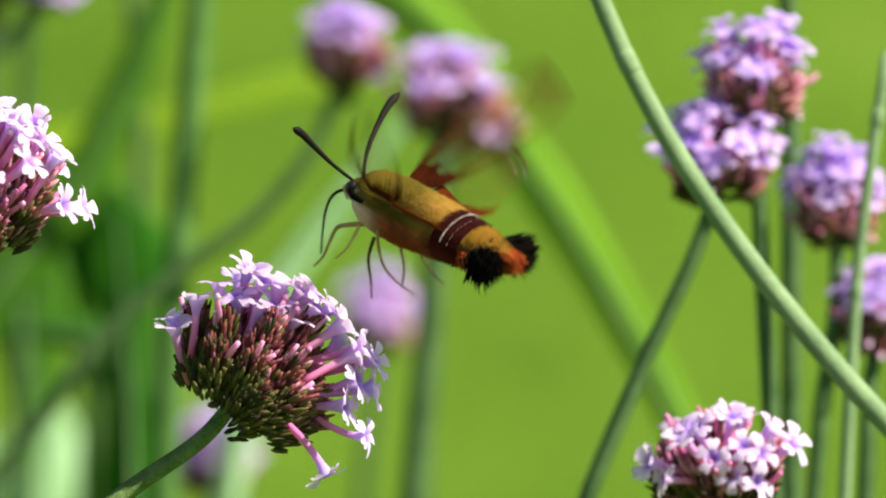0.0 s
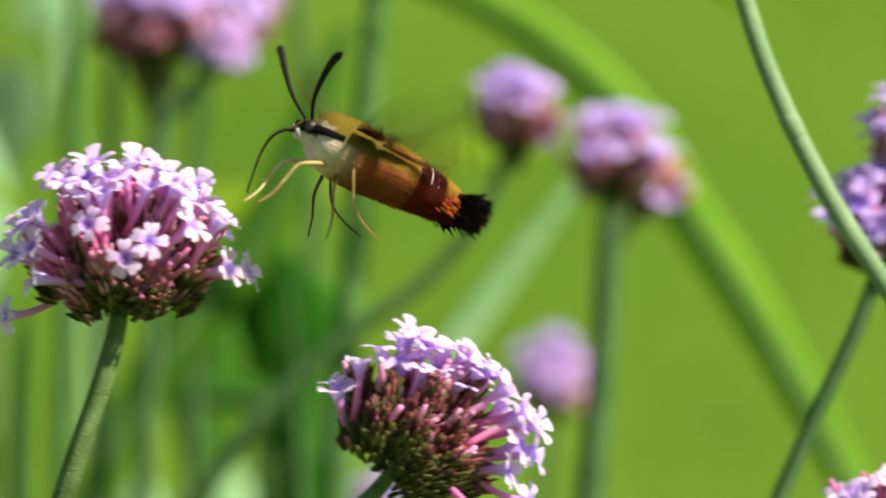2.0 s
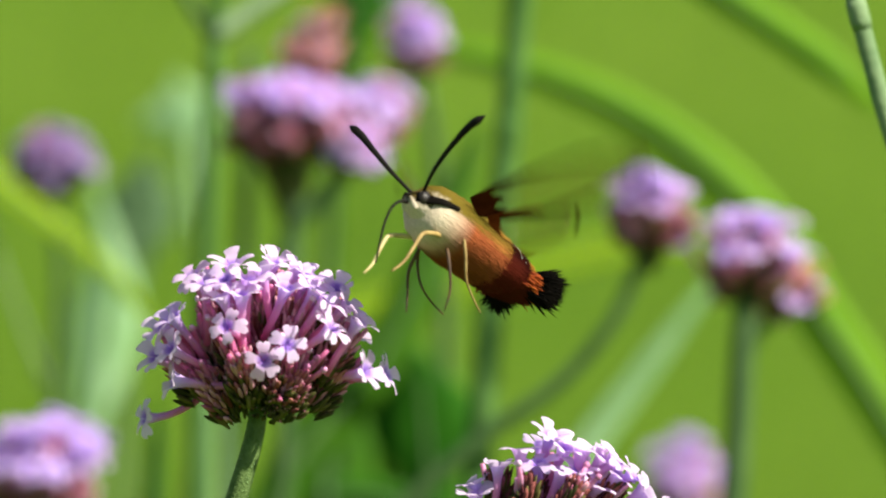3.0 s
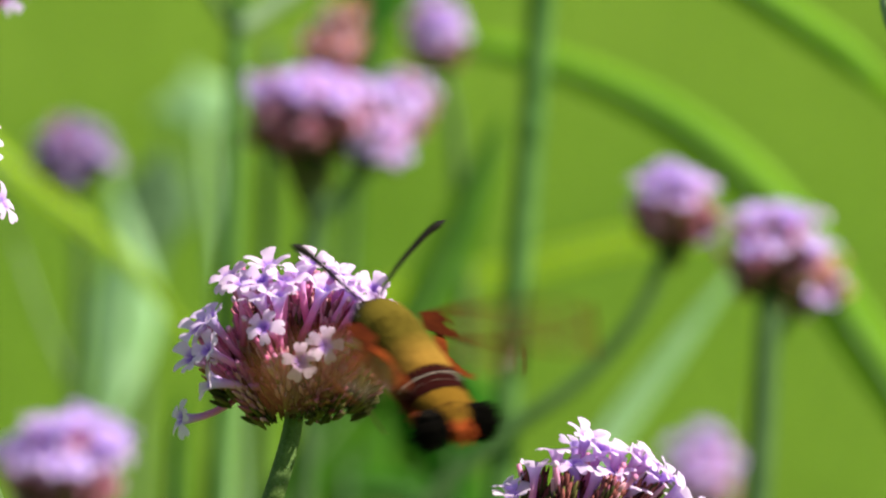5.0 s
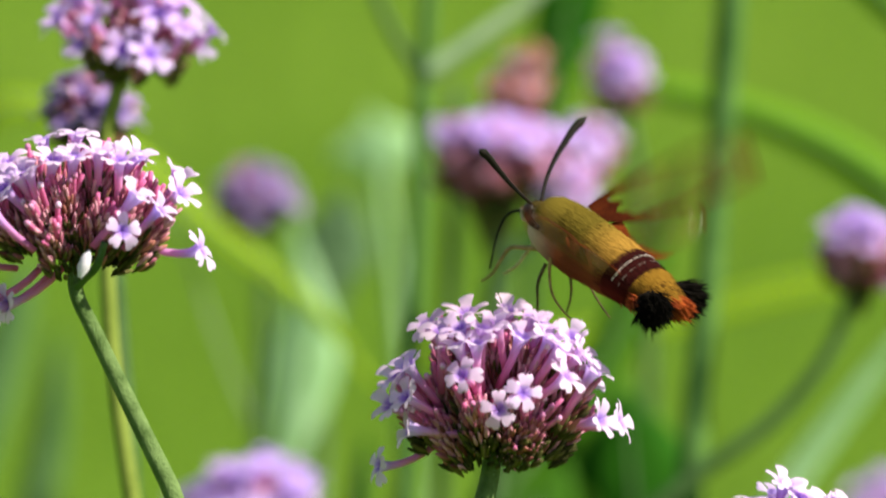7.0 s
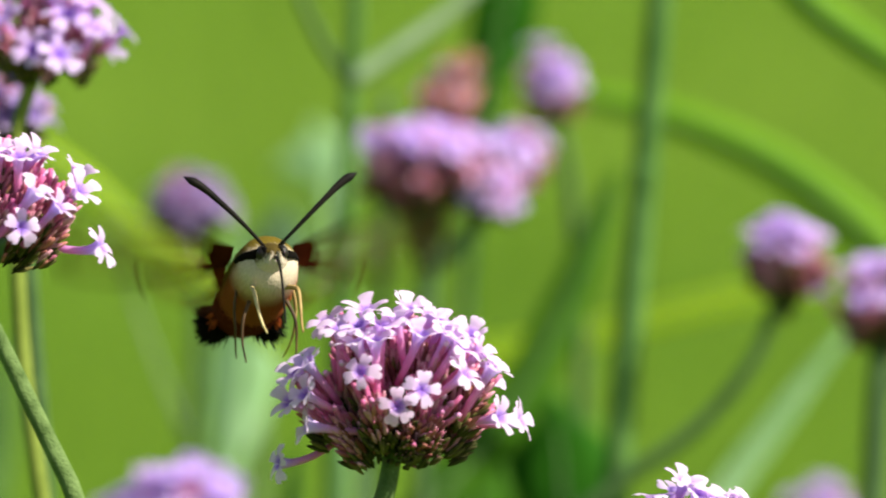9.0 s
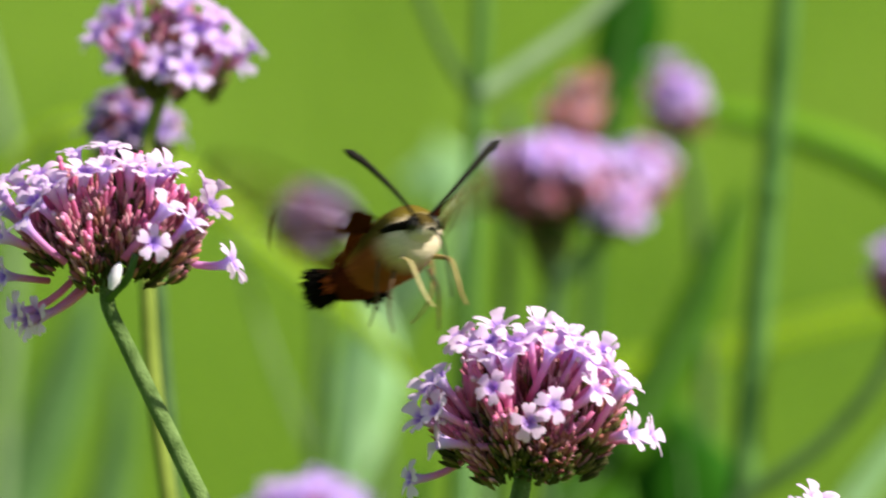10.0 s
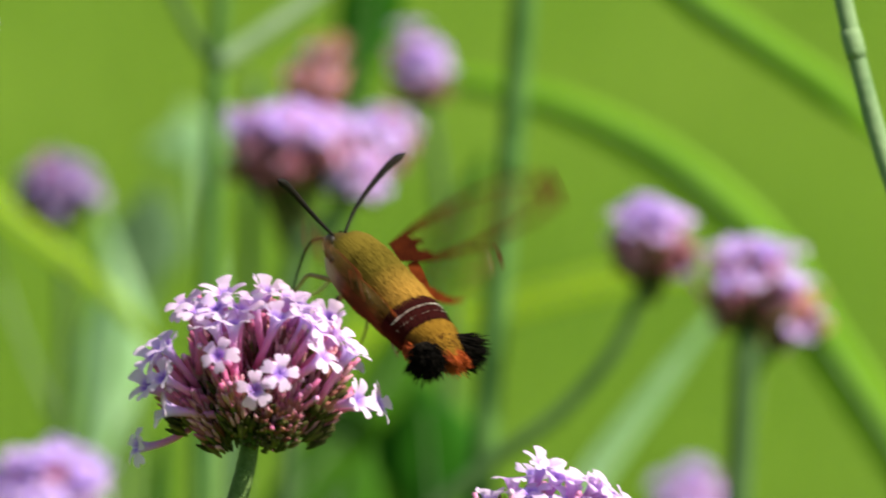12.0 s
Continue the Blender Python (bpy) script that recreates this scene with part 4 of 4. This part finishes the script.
def moth():
    rnd = random.Random(5)
    root = new("moth")
    tagged(root, "hovering clearwing hawk moth with olive-gold fur and a black tail fan", "moth")
    H = [(16.0, 0.4, 0.4, -0.5), (15.4, 1.2, 1.2, -0.4), (14.4, 2.1, 1.9, -0.2), (13.0, 2.7, 2.5, 0), (11.4, 3.3, 3.2, 0)]
    TH = [(12.9, 2.6, 2.5, 0.1), (12.1, 3.9, 3.8, 0.1), (10.6, 4.8, 4.7, 0), (8.0, 5.3, 5.1, -0.1), (4, 5.5, 5.1, -0.2), (0, 5.4, 4.7, 0), (-2.5, 5.5, 4.5, 0), (-4, 5.3, 4.3, 0)]
    AB = [(-2, 5.3, 4.4, 0), (-4.5, 5.5, 4.2, 0), (-8, 5.6, 3.8, 0), (-10.5, 5.0, 3.4, 0), (-12.5, 4.2, 2.8, 0), (-14.5, 3.1, 2.2, 0), (-16.2, 1.7, 1.3, 0)]
    for name, rows, material, count, ln, fl in (("head", H, FUR_HEAD, 500, 0.8, 0.45), ("thorax", TH, FUR_OLIVE, 14000, 1.7, 0.14), ("abdomen", AB, FUR_GOLD, 4000, 1.4, 0.14)):
        bm = bmesh.new()
        loft(bm, rows)
        hairs(bm, rows, count, ln, rnd, x0=-9.6 if name == "abdomen" else None, flare=fl)
        part(name, bm, material, root)
    B = [(-4.9, 5.56, 4.22, 0), (-5.2, 5.70, 4.32, 0), (-8, 5.76, 3.96, 0), (-9.6, 5.40, 3.66, 0), (-10.0, 5.15, 3.48, 0)]
    bm = bmesh.new()
    loft(bm, B)
    hairs(bm, B, 1800, 0.9, rnd, flare=0.25)
    part("belt", bm, FUR_MAROON, root, "dark maroon abdominal belt")
    for x, w in ((-6.9, 0.14), (-8.4, 0.05)):
        bm = bmesh.new()
        pr = at_row(B, x)
        for k in range(110):
            a = math.radians(12 + 156 * k / 109)
            if rnd.random() < (0.2 if w > 0.05 else 0.8):
                continue
            p = Vector((x, pr[0] * 1.012 * math.cos(a), pr[1] * 1.012 * math.sin(a))) * MM
            spindle(bm, p, Vector((-1, 0.02 * math.cos(a), 0.02 * math.sin(a))), w * 2.0 * MM * rnd.uniform(0.3, 1.1), 0.00006, 4)
        part("white_ring", bm, WHITE_BAND, root, "thin broken white ring")
    # dark last ring, two round black fans and an orange brush between them
    R = [(-12.6, 4.25, 2.85, 0), (-13.0, 4.15, 2.80, 0), (-14.6, 3.2, 2.3, 0), (-15.4, 2.6, 1.9, 0)]
    bm = bmesh.new()
    loft(bm, R)
    hairs(bm, R, 500, 1.0, rnd, flare=0.4)
    part("tail_ring", bm, FUR_MAROON, root, "dark maroon last ring of the abdomen")
    for s in (1, -1):
        bm = bmesh.new()
        for _ in range(1500):
            a = math.radians(rnd.triangular(2, 84, 40))
            e = rnd.gauss(0, 0.2)
            d = Vector((-math.cos(a), s * math.sin(a), e)).normalized()
            p = Vector((-13.2 + rnd.uniform(-1.2, 1.0), s * rnd.uniform(1.7, 3.6), rnd.uniform(-1.8, 1.8))) * MM
            spindle(bm, p, d, rnd.triangular(2.6, 6.2, 5.4) * MM * (1 - 0.28 * abs(a - 0.7)), 0.00015, 4, 0, 0.08)
        part("tail_fan", bm, FUR_BLACK, root, "rounded black fan of tail hair")
    bm = bmesh.new()
    for tuft in (-0.9, -0.2, 0.5, 1.0):
        ln = rnd.uniform(4.4, 5.8)
        for _ in range(110):
            y = tuft + rnd.gauss(0, 0.28)
            p = Vector((-13.6 + rnd.uniform(-1.0, 0.6), y, 0.6 + rnd.uniform(-1.4, 1.0))) * MM
            spindle(bm, p, Vector((-1, 0.10 * tuft + rnd.gauss(0, 0.05), rnd.gauss(0.0, 0.08))).normalized(), ln * rnd.uniform(0.7, 1.05) * MM, 0.00016, 4, 0, 0.15)
    part("tail_brush", bm, FUR_ORANGE, root, "orange-red tail brush")
    bm = bmesh.new()
    for s in (1, -1):
        for _ in range(26):
            p = Vector((-10.8 + rnd.uniform(-1.3, 1.3), s * 4.9, rnd.uniform(-2.0, 0.5))) * MM
            spindle(bm, p, Vector((-0.8, s * rnd.uniform(0.2, 0.7), rnd.gauss(-0.15, 0.2))).normalized(), rnd.uniform(1.2, 2.3) * MM, 0.00018, 4, 0, 0.3)
    part("side_tuft", bm, FUR_ORANGE, root, "small orange side tufts")
    # head parts
    for s in (1, -1):
        bm = bmesh.new()
        bmesh.ops.create_uvsphere(bm, u_segments=16, v_segments=10, radius=1.3 * MM, matrix=Matrix.Translation(Vector((13.9, s * 1.65, 0.3)) * MM) @ Matrix.Diagonal((1.05, 0.75, 1.0, 1)))
        part("eye", bm, EYE_DARK, root, "glossy dark compound eye")
        bm = bmesh.new()
        tube(bm, [q * MM for q in smooth_path([Vector((14.5, s * 1.0, -1.6)), Vector((15.5, s * 0.8, -1.0)), Vector((16.2, s * 0.6, -0.3))], 4)], lambda t: (0.65 - 0.35 * t) * MM, 8)
        part("palp", bm, FUR_HEAD, root, "furry pale-sided palp")
        bm = bmesh.new()
        tube(bm, [q * MM for q in smooth_path([Vector((15.2, s * 1.1, 0.1)), Vector((13.2, s * 2.9, 0.4)), Vector((11.9, s * 4.2, 0.6)), Vector((10.6, s * 4.75, 0.7)), Vector((9.2, s * 5.15, 0.9))], 4)], lambda t: (0.95 - 0.55 * t) * MM, 8, 0, 0.45)
        part("eye_stripe", bm, FUR_BLACK, root, "black stripe behind the eye")
        bm = bmesh.new()
        pts = smooth_path([Vector(q) for q in ((14.2, s * 1.2, 1.4), (16.6, s * 4.4, 4.0), (18.3, s * 8.4, 7.5), (19.1, s * 11.9, 10.4), (19.2, s * 14.1, 11.7))], 6)
        tube(bm, [q * MM for q in pts], lambda t: (0.27 + 0.43 * min(1, t * 1.25) ** 1.5 if t < 0.86 else 0.70 * (1.0 - (t - 0.86) * 6.4)) * MM, 8)
        part("antenna", bm, HORN, root, "black clubbed antenna")
    bm = bmesh.new()
    pts = smooth_path([Vector(q) for q in ((15.4, 0, -1.0), (17.2, 0, -1.8), (18.6, 0, -3.6), (19.1, 0, -6.2), (18.9, 0, -9.5), (18.3, 0, -13.5))], 6)
    tube(bm, [q * MM for q in pts], lambda t: (0.31 - 0.15 * t) * MM, 7)
    part("proboscis", bm, HORN, root, "long thin curved proboscis")
    # legs
    for s in (1, -1):
        leg(root, [(9.0, s * 2.6, -3.6), (11.8, s * 3.4, -4.8), (13.8, s * 3.6, -6.0), (14.8, s * 3.5, -9.0), (15.7, s * 3.2, -12.2), (17.2, s * 2.9, -14.6)], 0.45, LEG_GOLD if s == 1 else LEG_PALE)
        leg(root, [(7.0, s * 3.0, -5.0), (6.5, s * 4.2, -8.0), (5.0, s * 4.4, -11.5), (4.4, s * 4.0, -14.5)], 0.34, LEG_DARK)
        leg(root, [(6.0, s * 4.4, -1.8), (4.6, s * 5.0, -5.0), (2.6, s * 4.8, -8.2), (-0.5, s * 4.4, -9.8), (-3.6, s * 3.8, -10.6)], 0.30, LEG_GOLD if s == 1 else LEG_DARK)
    wings = [wing("fore", 1, root, Vector((6.5, 4.9, 3.1)) * MM), wing("fore", -1, root, Vector((6.5, -4.9, 3.1)) * MM),
             wing("hind", 1, root, Vector((2.5, 5.2, 2.7)) * MM), wing("hind", -1, root, Vector((2.5, -5.2, 2.7)) * MM)]
    return root, wings


MOTH, WINGS = moth()

# seconds; head across, down; tail across, down; +1 tail nearer than head, -1 head nearer; depth of its middle from FOCUS in mm; roll of the back towards the eye
FLIGHT = [
    (0.0, 681, -28, 1011, 144, 1, 0, 6), (0.2, 651, -25, 999, 199, 1, 0, 3), (0.5, 612, -39, 1007, 116, -1, 0, -1), (0.7, 624, -75, 1024, 45, -1, 0, 0), (1.0, 626, -57, 1016, 133, 1, 0, 1),
    (1.3, 660, -30, 970, 185, 1, 0, 6), (1.5, 349, -136, 719, -21, 1, 0, 4), (1.7, 378, -164, 698, 143, -1, 0, 0), (1.8, 356, -182, 671, 125, -1, -2, 0),
    (2.0, 294, -249, 660, -53, -1, -4, -5), (2.2, 205, -250, 515, -67, -1, -5, -10), (2.5, 200, -272, 520, -124, -1, -6, -11), (2.7, 238, -313, 498, -101, -1, -6, -11),
    (3.5, 240, -270, 535, -75, -1, -2, -3), (4.3, 242, -229, 570, -53, 1, 2, 5), (4.5, 228, -163, 543, 62, 1, 2, 7), (4.8, 240, -147, 525, 68, 1, -8, 7), (5.0, 108, -120, 308, 155, 1, -24, 5),
    (5.2, 56, -121, 161, 214, 1, -28, 3), (5.5, 34, -91, 74, 234, 1, -30, 1), (5.7, -73, -204, -8, 76, 1, -28, 1), (6.0, -86, -267, -41, 73, 1, -26, 0), (6.2, -85, -286, 25, -16, 1, -24, 1),
    (6.5, -65, -329, 80, -64, 1, -18, 1), (6.7, 0, -377, 260, -137, 1, -8, 4), (7.0, 45, -375, 363, -150, 1, 0, 6),
    (7.2, 80, -385, 395, -175, 1, 6, 6), (7.6, 20, -390, 360, -230, -1, 24, 4), (8.0, -90, -370, 180, -180, -1, 36, 1), (8.4, -140, -310, -50, -110, -1, 34, 0),
    (8.8, -145, -265, -215, -65, -1, 24, 0), (9.0, -210, -285, -290, -125, -1, 14, 0), (9.5, -270, -283, -445, -183, -1, 4, 0), (10.0, -168, -363, -353, -223, -1, 0, 0),
    (10.5, 15, -391, 160, -276, -1, 0, 0), (10.8, 106, -329, 366, -185, -1, 0, 0), (11.0, 120, -319, 470, -167, -1, -2, 1), (11.2, 130, -363, 458, -159, -1, 2, 3),
    (11.5, 167, -282, 557, -92, 1, 4, 3), (11.7, 159, -262, 439, -39, 1, 6, 5), (12.0, 126, -290, 386, -15, 1, 8, 5)]
BODY = 0.0395


def moth_pose(hu, hv, tu, tv, way, dy, roll):
    """The pose of the moth from where its head and tail stand."""
    d = FOCUS + dy * 0.001
    a, b = spot(hu, hv, d), spot(tu, tv, d)
    flat = a - b
    deep = math.sqrt(max(0.0, BODY ** 2 - flat.length_squared))
    x = (flat + FWD * (deep * way)).normalized()
    y = Vector((0, 0, 1)).cross(x).normalized()
    z = x.cross(y)
    m = Matrix((x, y, z)).transposed().to_4x4()
    turn = -1 if y.dot(FWD) < 0 else 1
    m = m @ Matrix.Rotation(radians(roll) * turn, 4, "X")
    mid = a.lerp(b, 0.5)
    return Matrix.Translation(mid + (m.to_3x3() @ Vector((0.0025, 0, 0)))) @ m


# seconds, mean lift of the wings, their sweep backwards, the reach of a beat and the tilt of the wings, in degrees
BEAT = [(0.0, 42, 10, 40, 0), (0.5, 80, 16, 46, 0), (1.0, 80, 16, 46, 0), (1.3, 16, 0, 44, 0), (1.5, 25, 30, 46, 0), (1.7, 25, 36, 46, 0), (2.0, 10, 2, 46, 0), (2.2, 40, 24, 46, -10), (2.5, 42, 24, 50, -10), (3.5, 30, 20, 24, 0),
        (4.5, 14, 14, 42, 0), (5.0, 4, 14, 36, 0), (5.2, 2, 10, 30, 0), (5.5, 0, 22, 30, 0), (5.7, 14, 14, 30, 0), (6.0, 2, 0, 13, 0), (6.2, 3, 0, 12, 0), (6.5, 4, 12, 32, 0), (7.0, 28, 14, 35, 0), (8.0, 20, 12, 26, -10),
        (9.0, 14, 4, 44, -28), (9.5, 30, 10, 46, -24), (10.0, 30, 10, 46, -20), (10.5, 14, 0, 44, -28), (11.0, 42, 20, 48, 0), (11.5, 68, 18, 44, 0), (12.0, 36, 8, 26, 0)]


def motions():
    walk(MOTH, [(t, moth_pose(*r)) for t, *r in FLIGHT])
    for w, (side, back) in zip(WINGS, ((1, 0), (-1, 0), (1, 9), (-1, 9))):
        home = w.location.copy()
        rows = []
        for k in range(362):
            t = k / 30
            flap, sweep = np.interp(t, [b[0] for b in BEAT], [b[1] for b in BEAT]), np.interp(t, [b[0] for b in BEAT], [b[2] for b in BEAT])
            stroke = 0.88 * math.sin(k * 2 * math.pi / 3) * np.interp(t, [b[0] for b in BEAT], [b[3] for b in BEAT])
            turned = min(1.0, max(-1.0, (flap - 50) / 8))
            flap, sweep = flap + 0.84 * stroke - 0.15 * back, sweep + 0.75 * turned * stroke
            turn = Matrix.Rotation(radians((sweep + back) * side), 4, "Z")
            beat = Matrix.Rotation(radians(flap * side), 4, "X")
            tilt = Matrix.Rotation(radians(np.interp(t, [b[0] for b in BEAT], [b[4] for b in BEAT])), 4, "Y")
            rows.append((t, Matrix.Translation(home) @ beat @ turn @ tilt))
        walk(w, rows)


motions()
